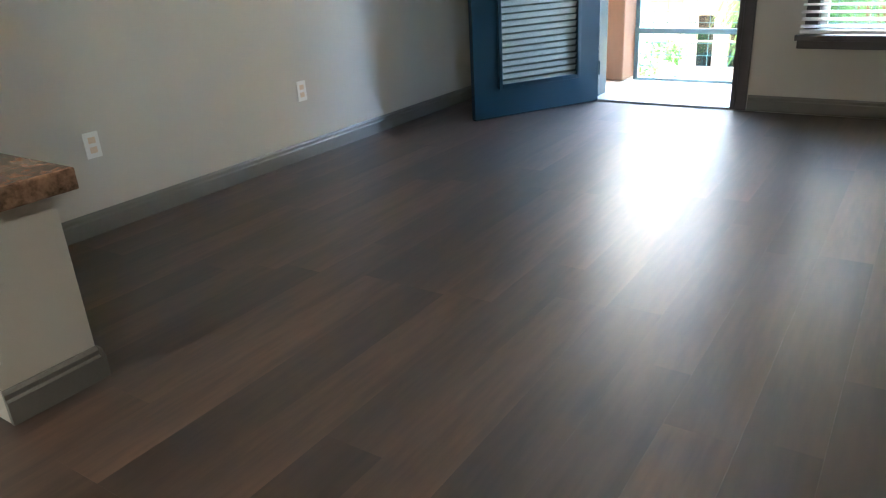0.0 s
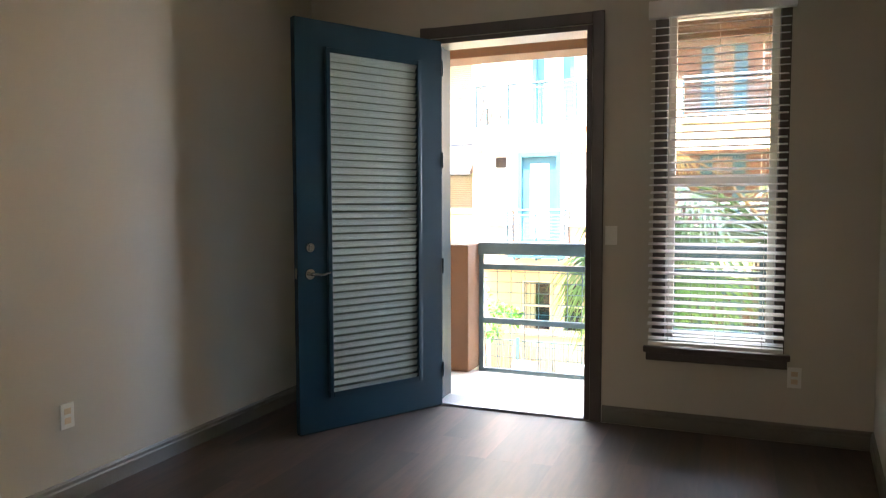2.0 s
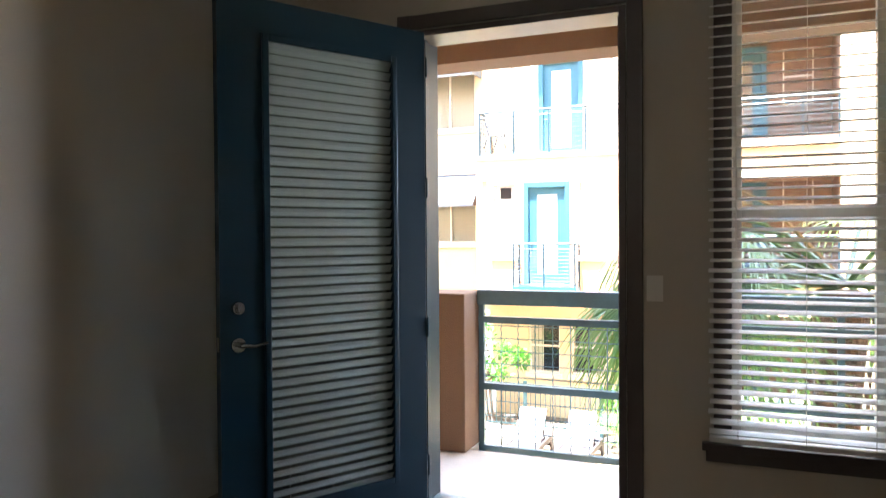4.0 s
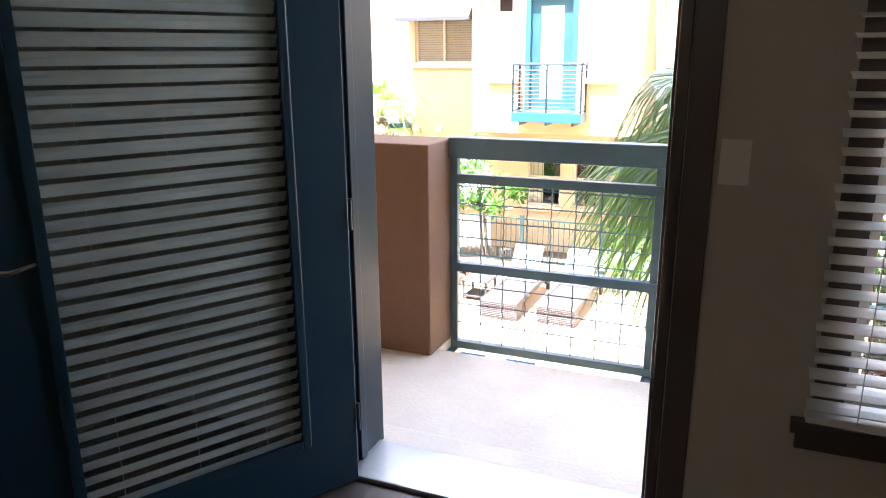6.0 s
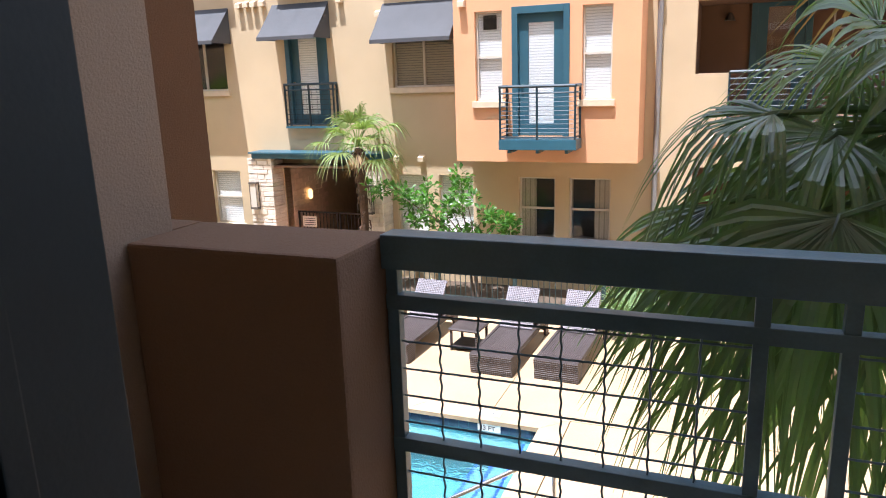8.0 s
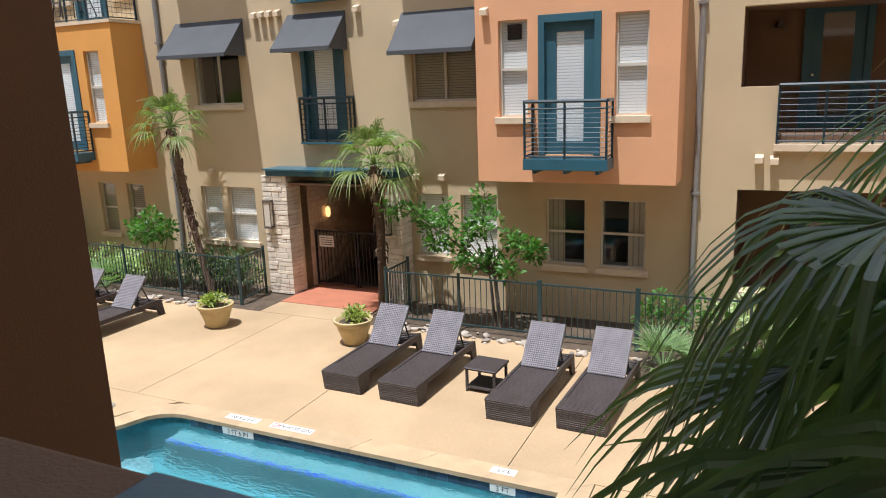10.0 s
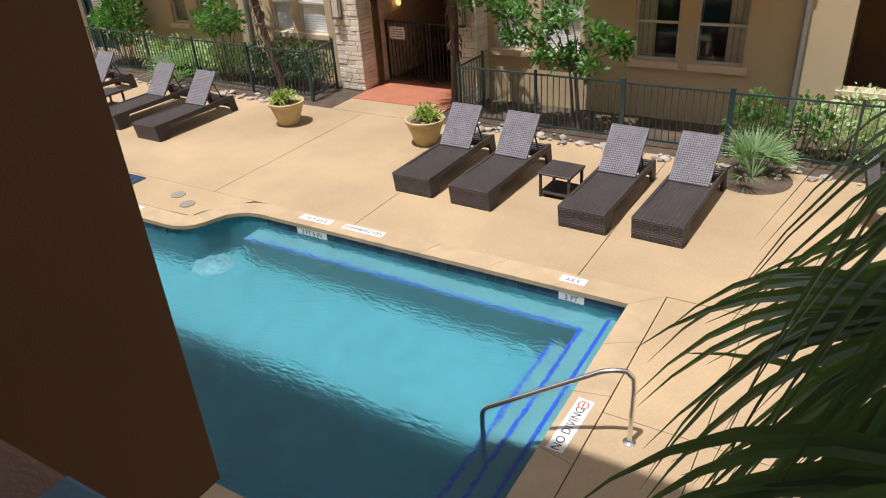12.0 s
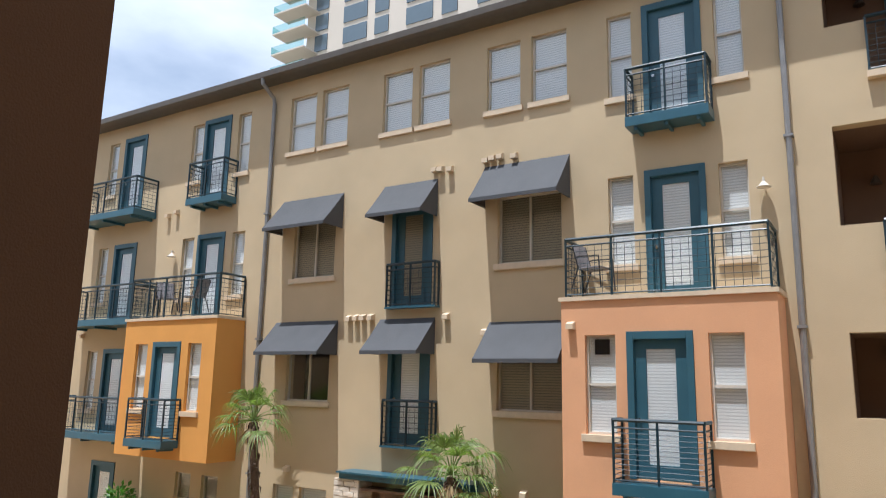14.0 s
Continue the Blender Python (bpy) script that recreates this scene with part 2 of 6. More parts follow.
def empty(name, at=(0, 0, 0), label="", category="", group="", kind=""):
    ob = new(name)
    ob.empty_display_size = 0.1
    ob.location = at
    return tagged(ob, label, category, group, kind)


def holed(bm, axis, t0, t1, u0, u1, z0, z1, holes):
    """A wall slab from t0 to t1 along axis (0 or 1), with holes (u0, u1, z0, z1) that go through it."""
    us = sorted({u0, u1, *(h[0] for h in holes), *(h[1] for h in holes)})
    zs = sorted({z0, z1, *(h[2] for h in holes), *(h[3] for h in holes)})
    us, zs = [u for u in us if u0 <= u <= u1], [z for z in zs if z0 <= z <= z1]
    solid = [[not any(h[0] < (a + b) / 2 < h[1] and h[2] < (c + d) / 2 < h[3] for h in holes) for c, d in zip(zs, zs[1:])] for a, b in zip(us, us[1:])]
    cache = {}

    def v(t, u, z):
        if (t, u, z) not in cache:
            cache[t, u, z] = bm.verts.new((t, u, z) if axis == 0 else (u, t, z))
        return cache[t, u, z]

    nu, nz = len(us) - 1, len(zs) - 1
    for i in range(nu):
        for j in range(nz):
            if not solid[i][j]:
                continue
            a, b, c, d = us[i], us[i + 1], zs[j], zs[j + 1]
            bm.faces.new([v(t0, a, c), v(t0, b, c), v(t0, b, d), v(t0, a, d)])
            bm.faces.new([v(t1, a, d), v(t1, b, d), v(t1, b, c), v(t1, a, c)])
            for di, dj, p, q in ((-1, 0, (a, c), (a, d)), (1, 0, (b, c), (b, d)), (0, -1, (a, c), (b, c)), (0, 1, (a, d), (b, d))):
                k, m = i + di, j + dj
                if not (0 <= k < nu and 0 <= m < nz and solid[k][m]):
                    bm.faces.new([v(t0, *p), v(t0, *q), v(t1, *q), v(t1, *p)])


def structure(name, bm, mat, label):
    return tagged(part(name, bm, mat), label, "building part", kind="structure")

# ---- the room ----
XL, ROOMH, BACK = -0.97, 2.82, -8.2
DX0, DX1, DTOP = -0.045, 1.02, 2.45          # doorway
WX0, WX1, WZ0, WZ1 = 1.39, 2.12, 0.50, 2.50  # window
WT = 0.20                                  # outer wall thickness
bm = bmesh.new()
holed(bm, 1, 0.0, WT, XL - 0.2, 2.9, -0.2, ROOMH, [(DX0, DX1, 0.0, DTOP), (WX0, WX1, WZ0, WZ1)])
structure("wall_door", bm, WALL, "beige painted wall with balcony doorway and window")
bm = bmesh.new()
box(bm, XL - 0.2, XL, BACK, 0.0, 0, ROOMH)
structure("wall_left", bm, WALL, "plain beige painted room wall")
bm = bmesh.new()
prism(bm, [(2.575, 0.0), (2.155, -4.3), (2.9, -4.3), (2.9, 0.0)], 2, 0, ROOMH)
structure("wall_right", bm, WALL, "plain beige painted room wall with outlets")
bm = bmesh.new()
box(bm, 3.6, 3.8, BACK, -4.3, 0, ROOMH)
structure("wall_hall", bm, WALL, "plain beige painted hall wall")
bm = bmesh.new()
box(bm, 2.9, 3.6, -4.3, -4.1, 0, ROOMH)
structure("wall_hall_end", bm, WALL, "plain beige painted hall end wall")
bm = bmesh.new()
box(bm, XL - 0.2, 3.8, BACK - 0.2, BACK, 0, ROOMH)
structure("wall_back", bm, WALL, "plain beige painted wall behind the room")
bm = bmesh.new()
box(bm, XL - 0.2, 3.8, BACK - 0.2, WT, ROOMH, ROOMH + 0.2)
structure("ceiling", bm, CEIL, "off-white lightly textured painted ceiling")
# floor: a dark bed under single planks
bm = bmesh.new()
box(bm, XL - 0.2, 3.8, BACK, 0.0, -0.22, -0.008)
floor = structure("floor", bm, DARK, "dark walnut vinyl plank floor with satin sheen")

# half wall with a stone ledge, near the start
bm = bmesh.new()
box(bm, XL, 0.20, -4.53, -4.26, 0, 0.575)
structure("wall_half", bm, WALL, "cream painted half wall under a granite ledge")
bm = bmesh.new()
box(bm, XL, -0.04, -4.53, -4.30, 0.641, ROOMH)
structure("wall_kitchen", bm, WALL, "cream painted wall end above the granite ledge")
ledge = boxpart("granite_countertop", (XL, 0.25, -4.62, -4.21, 0.577, 0.640), GRANITE, bevel=0.008)
tagged(ledge, "brown mottled granite countertop on the half wall", "countertop")


def skirting(name, line, parent_label):
    """A moulded baseboard along a floor line; the room is on its left-hand side."""
    bm = bmesh.new()
    prof = [(0, 0), (0.016, 0), (0.016, 0.070), (0.011, 0.078), (0.011, 0.092), (0.005, 0.102), (0, 0.104)]
    a, b = Vector((*line[0], 0)), Vector((*line[1], 0))
    d = (b - a).normalized()
    nrm = Vector((-d.y, d.x, 0))
    ends = [[bm.verts.new(p + nrm * u + Vector((0, 0, w))) for u, w in prof] for p in (a, b)]
    for i in range(len(prof)):
        j = (i + 1) % len(prof)
        bm.faces.new([ends[0][i], ends[0][j], ends[1][j], ends[1][i]])
    bm.faces.new(ends[0])
    bm.faces.new(ends[1][::-1])
    return tagged(part(name, bm, BASEB), parent_label, "baseboard", kind="structure")


skirting("baseboard", ((XL + 0.001, -0.002), (XL + 0.001, -4.26)), "taupe moulded baseboard along the side wall")
skirting("baseboard", ((-0.09, -0.001), (XL, -0.001)), "taupe moulded baseboard beside the door")
skirting("baseboard", ((2.575, -0.001), (DX1 + 0.08, -0.001)), "taupe moulded baseboard under the window")
skirting("baseboard", ((2.154, -4.3), (2.574, -0.002)), "taupe moulded baseboard along the wall with outlets")
skirting("baseboard", ((0.201, -4.258), (0.201, -4.532)), "taupe moulded baseboard round the half wall")
skirting("baseboard", ((XL, -4.259), (0.215, -4.259)), "taupe moulded baseboard round the half wall")

# door casing, jambs and threshold
frame_ob = empty("door_frame", (0, 0, 0), "dark taupe painted doorway casing and jambs", "door frame", kind="structure")
for nm, d in (("casing", (DX0 - 0.075, DX0 - 0.004, -0.022, 0.0, 0, DTOP + 0.075)), ("casing", (DX1 + 0.004, DX1 + 0.075, -0.022, 0.0, 0, DTOP + 0.075)),
              ("head_casing", (DX0 - 0.004, DX1 + 0.004, -0.020, 0.0, DTOP + 0.004, DTOP + 0.073)),
              ("jamb", (DX0 + 0.001, DX0 + 0.032, -0.004, WT + 0.056, 0.0, DTOP - 0.001)), ("jamb", (DX1 - 0.032, DX1 - 0.001, -0.004, WT + 0.01, 0, DTOP - 0.001)),
              ("head_jamb", (DX0 + 0.032, DX1 - 0.032, -0.004, WT + 0.01, DTOP - 0.032, DTOP - 0.001)),
              ("door_stop", (DX1 - 0.046, DX1 - 0.032, 0.06, 0.10, 0.02, DTOP - 0.033)), ("door_stop", (DX0 + 0.032, DX0 + 0.046, 0.06, 0.10, 0.02, DTOP - 0.033))):
    boxpart(nm, d, JAMBT if d[1] < 0.05 and d[3] > 0.05 else FRAMEP, frame_ob, bevel=0.003)
boxpart("threshold", (DX0 + 0.033, DX1 - 0.033, -0.03, WT + 0.02, -0.004, 0.018), ALU, frame_ob, "grey aluminium threshold", bevel=0.006)
for z in (0.25, 1.22, 2.2):
    boxpart("strike_plate", (DX1 - 0.0345, DX1 - 0.0325, 0.01, 0.04, z - 0.05, z + 0.05), CHROME, frame_ob)


def balcony_door():
    """The glazed door leaf, built closed along +x from its hinge and then swung into the room."""
    leaf = empty("balcony_door", (DX0 + 0.042, -0.012, 0.0), "open deep teal door with full glass pane and blind inside", "door")
    w, h, t = 1.06, 2.425, 0.045
    z0 = 0.012
    gx0, gx1, gz0, gz1 = 0.185, w - 0.205, 0.215, h - 0.16
    for nm, d in (("stile", (0, gx0, -t, 0, z0, h)), ("stile", (gx1, w, -t, 0, z0, h)), ("bottom_rail", (gx0, gx1, -t, 0, z0, gz0)), ("top_rail", (gx0, gx1, -t, 0, gz1, h))):
        boxpart(nm, d, TEAL_DOOR, leaf, bevel=0.0)
    for y0, y1 in ((-t - 0.012, -t), (0.0, 0.012)):
        bm = bmesh.new()
        for d in ((gx0 - 0.012, gx0 + 0.018, gz0 - 0.012, gz1 + 0.012), (gx1 - 0.018, gx1 + 0.012, gz0 - 0.012, gz1 + 0.012)):
            box(bm, d[0], d[1], y0, y1, d[2], d[3], 0.004)
        for d in ((gz0 - 0.012, gz0 + 0.018), (gz1 - 0.018, gz1 + 0.012)):
            box(bm, gx0 + 0.018, gx1 - 0.018, y0, y1, d[0], d[1], 0.004)
        part("glazing_bead", bm, TEAL_DOOR, leaf)
    for y in (-t + 0.004, -0.005):
        pane = boxpart("pane", (gx0 + 0.001, gx1 - 0.001, y - 0.002, y + 0.002, gz0 + 0.001, gz1 - 0.001), DOORGLASS, leaf)
        pane.visible_shadow = False
    bm = bmesh.new()
    prism(bm, [(-0.019, -0.003), (0.0, 0.0015), (0.019, -0.002), (0.019, -0.0005), (0.0, 0.003), (-0.019, -0.0015)], 0, gx0 + 0.008, gx1 - 0.008)
    me = mesh_of("slat", bm, SLAT)
    n = 46
    blind = boxpart("blind_headrail", (gx0 + 0.006, gx1 - 0.006, -t / 2 - 0.010, -t / 2 + 0.010, gz1 - 0.035, gz1 - 0.012), SLAT, leaf, "white enclosed blind")
    for i in range(n):
        piece("slat", me, blind, pose(0, -t / 2, gz0 + 0.02 + i * (gz1 - gz0 - 0.06) / (n - 1), 60, 0, 0))
    for x in (gx0 + 0.12, (gx0 + gx1) / 2, gx1 - 0.12):
        boxpart("ladder_cord", (x - 0.001, x + 0.001, -t / 2 - 0.013, -t / 2 - 0.011, gz0 + 0.01, gz1 - 0.03), WHITE, blind)
    # lever, rose, deadbolt, on both faces
    for s, y in ((1, 0.0), (-1, -t)):
        bm = bmesh.new()
        tube(bm, [(w - 0.075, y, 0.955), (w - 0.075, y + s * 0.012, 0.955)], 0.031, 18)
        rose = part("lever_rose", bm, CHROME, leaf, "round nickel rose", smooth=True)
        bm = bmesh.new()
        tube(bm, [(w - 0.075, y + s * 0.012, 0.955), (w - 0.075, y + s * 0.05, 0.955), (w - 0.085, y + s * 0.056, 0.957), (w - 0.13, y + s * 0.055, 0.951), (w - 0.185, y + s * 0.052, 0.962)], [0.009, 0.009, 0.009, 0.0075, 0.006], 10)
        part("lever", bm, CHROME, rose, smooth=True)
        bm = bmesh.new()
        tube(bm, [(w - 0.075, y, 1.11), (w - 0.075, y + s * 0.016, 1.11)], [0.030, 0.026], 18)
        bolt = part("deadbolt", bm, CHROME, leaf, "nickel deadbolt", smooth=True)
        boxpart("thumb_turn", (w - 0.076, w - 0.064, min(y + s * 0.016, y + s * 0.034), max(y + s * 0.016, y + s * 0.034), 1.092, 1.128), CHROME, bolt, bevel=0.003)
    boxpart("latch_plate", (w, w + 0.0015, -t / 2 - 0.012, -t / 2 + 0.012, 0.93, 0.99), CHROME, leaf)
    boxpart("weather_strip", (-0.004, 0.0, -t + 0.004, -0.004, z0, h), WHITE, leaf, "pale weather strip on the hinge edge")
    boxpart("door_sweep", (0.004, w - 0.004, -t + 0.003, -0.003, 0.004, z0), DARK, leaf)
    for z in (0.25, 0.95, 1.65, 2.25):
        bm = bmesh.new()
        tube(bm, [(-0.006, 0.006, z - 0.05), (-0.006, 0.006, z + 0.05)], 0.007, 8)
        part("hinge", bm, TEAL_DOOR, leaf, smooth=True)
    for ob in leaf.children:
        ob.location.y = t
    leaf.rotation_euler = (0, 0, radians(-119.5))
    return leaf


balcony_door()

# the window with its sashes
win = empty("window_1", (0, 0, 0), "white double-hung window behind a slatted blind", "window", kind="structure")
bm = bmesh.new()
F0, F1 = WX0 + 0.075, WX1 - 0.055
for d in ((F0, F0 + 0.04), (F1 - 0.04, F1)):
    box(bm, *d, 0.11, 0.17, WZ0 + 0.001, WZ1 - 0.001, 0.003)
for d in ((WZ0 + 0.001, WZ0 + 0.05), (1.46, 1.53), (WZ1 - 0.045, WZ1 - 0.001)):
    box(bm, F0 + 0.04, F1 - 0.04, 0.105, 0.165, *d, 0.003)
part("window_frame", bm, WHITE, win)
for z0, z1, y in ((WZ0 + 0.05, 1.46, 0.13), (1.53, WZ1 - 0.045, 0.15)):
    boxpart("pane", (F0 + 0.04, F1 - 0.04, y, y + 0.004, z0, z1), GLASS, win).visible_shadow = False
boxpart("window_sill", (WX0 - 0.045, WX1 + 0.03, -0.035, 0.10, WZ0 - 0.035, WZ0 - 0.001), FRAMEP, win, "dark taupe painted sill", bevel=0.004)
boxpart("apron", (WX0 - 0.03, WX1 + 0.015, -0.018, -0.001, WZ0 - 0.085, WZ0 - 0.036), FRAMEP, win, bevel=0.003)
for d in ((WX0 + 0.001, F0 - 0.001), (F1 + 0.001, WX1 - 0.001)):
    boxpart("side_casing", (*d, 0.003, 0.185, WZ0 + 0.002, WZ1 - 0.002), FRAMEP, win, "dark taupe painted casing")


def window_blind():
    blind = empty("window_blind", (0, 0, 0), "white two-inch slatted window blind, lowered and half open", "blind")
    boxpart("valance", (WX0 - 0.035, WX1 + 0.02, -0.062, -0.012, WZ1 - 0.065, WZ1 + 0.035), SLAT, blind, bevel=0.006)
    bm = bmesh.new()
    w = WX1 - WX0
    prism(bm, [(-0.025, -0.002), (0.0, 0.001), (0.025, -0.002), (0.025, 0.001), (0.0, 0.004), (-0.025, 0.001)], 0, -0.015, w - 0.01)
    me = mesh_of("slat", bm, SLAT)
    z, i = WZ0 + 0.055, 0
    while z < WZ1 - 0.075:
        lean = 13 + 3 * math.sin(i * 1.7)
        piece("slat", me, blind, pose(WX0 + 0.004 * math.sin(i * 2.3), -0.034, z, lean, 0.15 * math.sin(i * 3.1), 0))
        z, i = z + 0.0435, i + 1
    boxpart("bottom_rail", (WX0 - 0.015, WX1 - 0.008, -0.058, -0.008, WZ0 + 0.012, WZ0 + 0.034), SLAT, blind, bevel=0.004)
    for x in (WX0 + 0.10, WX0 + 0.36, WX1 - 0.12):
        boxpart("ladder_cord", (x - 0.0012, x + 0.0012, -0.0625, -0.0605, WZ0 + 0.03, WZ1 - 0.06), WHITE, blind)
    bm = bmesh.new()
    tube(bm, [(WX0 + 0.09, -0.07, WZ1 - 0.07), (WX0 + 0.092, -0.072, 1.35)], 0.004, 6)
    part("tilt_wand", bm, WHITE, blind, smooth=True)


window_blind()


def wall_plate(name, m, label, switch=False):
    """An outlet or switch plate that faces its own -y."""
    ob = boxpart("plate", (-0.036, 0.036, -0.006, -0.0005, -0.058, 0.058), WHITE, None, bevel=0.002)
    ob.name = name
    tagged(ob, label, "light switch" if switch else "electrical outlet")
    if switch:
        boxpart("toggle", (-0.005, 0.005, -0.016, -0.006, -0.009, 0.012), WHITE, ob)
    else:
        for z in (-0.022, 0.022):
            boxpart("socket", (-0.017, 0.017, -0.008, -0.006, z - 0.014, z + 0.014), SILLM, ob, bevel=0.001)
    ob.matrix_basis = m
    return ob


wall_plate("electrical_outlet", pose(XL, -2.12, 0.40, 0, 0, 90), "white duplex outlet low on the side wall")
wall_plate("electrical_outlet", pose(XL, -3.46, 0.40, 0, 0, 90), "white duplex outlet low on the side wall")
wall_plate("electrical_outlet", pose(2.175, 0, 0.37), "white duplex outlet under the window")
wall_plate("light_switch", pose(1.145, 0, 1.165), "white toggle switch beside the doorway", True)
for y, z in ((-1.35, 0.42), (-2.0, 0.40)):
    wall_plate("electrical_outlet", pose(2.575 + 0.0977 * y, y, z, 0, 0, -95.6), "white outlet plate on the wall with baseboard")

# kitchen and hall ceiling lamps behind the start
GLOW = bpy.data.materials.new("lamp_diffuser")
GLOW.use_nodes = True
GLOW.node_tree.nodes["Principled BSDF"].inputs["Emission Color"].default_value = (1.0, 0.80, 0.56, 1)
GLOW.node_tree.nodes["Principled BSDF"].inputs["Emission Strength"].default_value = 3.3
for lx, ly in ((0.2, -6.4), (2.6, -6.6)):
    lamp = empty("ceiling_light", (lx, ly, ROOMH), "round flush warm ceiling light in the kitchen", "ceiling light", group="kitchen ceiling lights")
    bm = bmesh.new()
    lathe(bm, [(0.20, -0.03), (0.20, 0.0)], 28)
    part("base", bm, CHROME, lamp)
    bm = bmesh.new()
    lathe(bm, [(0.05, -0.12), (0.14, -0.10), (0.185, -0.031)], 28)
    part("diffuser", bm, GLOW, lamp, smooth=True)

# ---- the balcony ----
BZ, BY, BX1 = -0.06, 1.50, 3.3
bm = bmesh.new()
box(bm, -1.12, BX1, WT, 1.26, -0.30, BZ)
box(bm, -1.12, -0.21, 1.26, BY, -0.30, BZ)
structure("balcony_floor", bm, BALCFLOOR, "grey-beige concrete balcony floor")
bm = bmesh.new()
box(bm, -1.12, BX1, WT, 1.30, 2.80, 3.05)
structure("balcony_ceiling", bm, CEIL, "pale painted balcony ceiling")
bm = bmesh.new()
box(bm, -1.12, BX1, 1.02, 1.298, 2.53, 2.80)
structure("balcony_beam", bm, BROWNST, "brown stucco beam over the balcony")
bm = bmesh.new()
box(bm, -1.42, -0.93, WT, 1.36, -0.30, 3.05)
structure("balcony_side_wall", bm, SIDEST, "taupe stucco side wall of the balcony")
bm = bmesh.new()
box(bm, BX1, BX1 + 0.3, WT, BY, -0.30, 3.05)
structure("balcony_end_wall", bm, BROWNST, "brown stucco end wall of the balcony")
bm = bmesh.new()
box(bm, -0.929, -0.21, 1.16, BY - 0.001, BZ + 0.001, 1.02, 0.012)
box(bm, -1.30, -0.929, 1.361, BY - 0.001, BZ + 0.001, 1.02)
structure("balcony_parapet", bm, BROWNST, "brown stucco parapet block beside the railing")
bm = bmesh.new()
holed(bm, 1, WT + 0.001, WT + 0.05, -1.12, BX1, BZ, 2.80, [(DX0 - 0.02, DX1 + 0.02, BZ, DTOP + 0.03), (WX0 - 0.02, WX1 + 0.02, WZ0 - 0.02, WZ1 + 0.02)])
structure("balcony_back_wall", bm, TAN, "tan stucco wall behind the balcony")
boxpart("door_step", (DX0 - 0.02, DX1 + 0.02, WT + 0.021, WT + 0.16, BZ + 0.001, 0.0), BALCFLOOR, floor, bevel=0.008)


def balcony_railing():
    rail = empty("balcony_railing", (0, 1.45, 0), "dark teal metal railing with welded wire panels", "railing")
    x0, x1 = -0.208, BX1 - 0.002
    boxpart("top_rail", (x0, x1, -0.045, 0.045, 0.925, 1.03), RAILP, rail, bevel=0.006)
    for nm, z0, z1 in (("upper_rail", 0.795, 0.842), ("middle_rail", 0.325, 0.372), ("bottom_rail", -0.11, -0.068)):
        boxpart(nm, (x0, x1, -0.022, 0.022, z0, z1), RAILP, rail, bevel=0.003)
    for x in (-0.188, 0.83, 1.028, 2.05, 2.25, 3.27):
        boxpart("post", (x - 0.019, x + 0.019, -0.019, 0.019, -0.11, 0.93), RAILP, rail, bevel=0.003)
        boxpart("bracket", (x - 0.025, x + 0.025, -0.19, 0.019, -0.16, -0.1105), RAILP, rail)
    # woven wires, slightly crimped
    for a, b in ((-0.169, 0.811), (1.047, 2.031)):
        n = 8
        for i in range(1, n):
            x = a + (b - a) * i / n
            bm = bmesh.new()
            pts = [(x + 0.0016 * (-1) ** k, 0.003 * (-1) ** k, -0.072 + k * 0.0284) for k in range(32)]
            tube(bm, pts, 0.0036, 5)
            part("wire", bm, RAILP, rail)
        for k in range(8):
            z = 0.036 + k * 0.105 if k < 3 else 0.44 + (k - 3) * 0.0895 - 0.02
            bm = bmesh.new()
            m = 48
            tube(bm, [(a + (b - a) * q / m, 0.003 * (-1) ** (q + 1), z + 0.0018 * (-1) ** q) for q in range(m + 1)], 0.0036, 5)
            part("wire", bm, RAILP, rail)


balcony_railing()

# our own building outside: the wing beside the balcony and the storeys above and below
G = -3.28
EAVEY = 2.25
WGX, WGY, WGZ = -1.946, 2.80, -1.09
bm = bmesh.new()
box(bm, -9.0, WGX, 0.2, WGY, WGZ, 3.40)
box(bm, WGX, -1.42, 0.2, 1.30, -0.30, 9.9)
structure("wall_wing", bm, WINGST, "orange stucco bay of the own building, coloured dark for shade")
bm = bmesh.new()
box(bm, -30, 30, 0.2, 1.5, G, -0.301)
structure("wall_lower", bm, TAN, "tan stucco ground storey below the balcony")
bm = bmesh.new()
box(bm, -30, -1.95, -8.5, 1.3, 3.41, 9.9)
box(bm, -1.415, 30, -8.5, 1.3, 3.06, 9.9)
box(bm, -30, -9.0, 0.2, 1.5, -0.301, 3.06)
box(bm, 3.6, 30, -8.5, 1.5, -0.301, 3.06)
structure("wall_upper", bm, TAN, "tan stucco upper storeys of the own building")
bm = bmesh.new()
box(bm, -30, 30, -9, EAVEY, 9.91, 10.15)
structure("roof", bm, ROOFM, "flat roof with projecting eave on the own building")

# ---- the apartment house across the courtyard ----
FY, BAYY = 14.9, 13.95
building = empty("apartment_building", (0, FY, G), "four-storey tan stucco apartment building with teal balconies and awnings", "building")
HOLES = []


def put(name, bm, mat, parent, label="", smooth=False):
    """A part of the building, given in world places."""
    ob = part(name, bm, mat, parent, label, smooth)
    ob.matrix_parent_inverse = Matrix.Translation(building.location).inverted() if parent is building else Matrix.Identity(4)
    return ob


def bpart(name, dims, mat, parent, label="", bevel=0.0):
    bm = bmesh.new()
    box(bm, *dims, bevel=bevel)
    return put(name, bm, mat, parent, label)


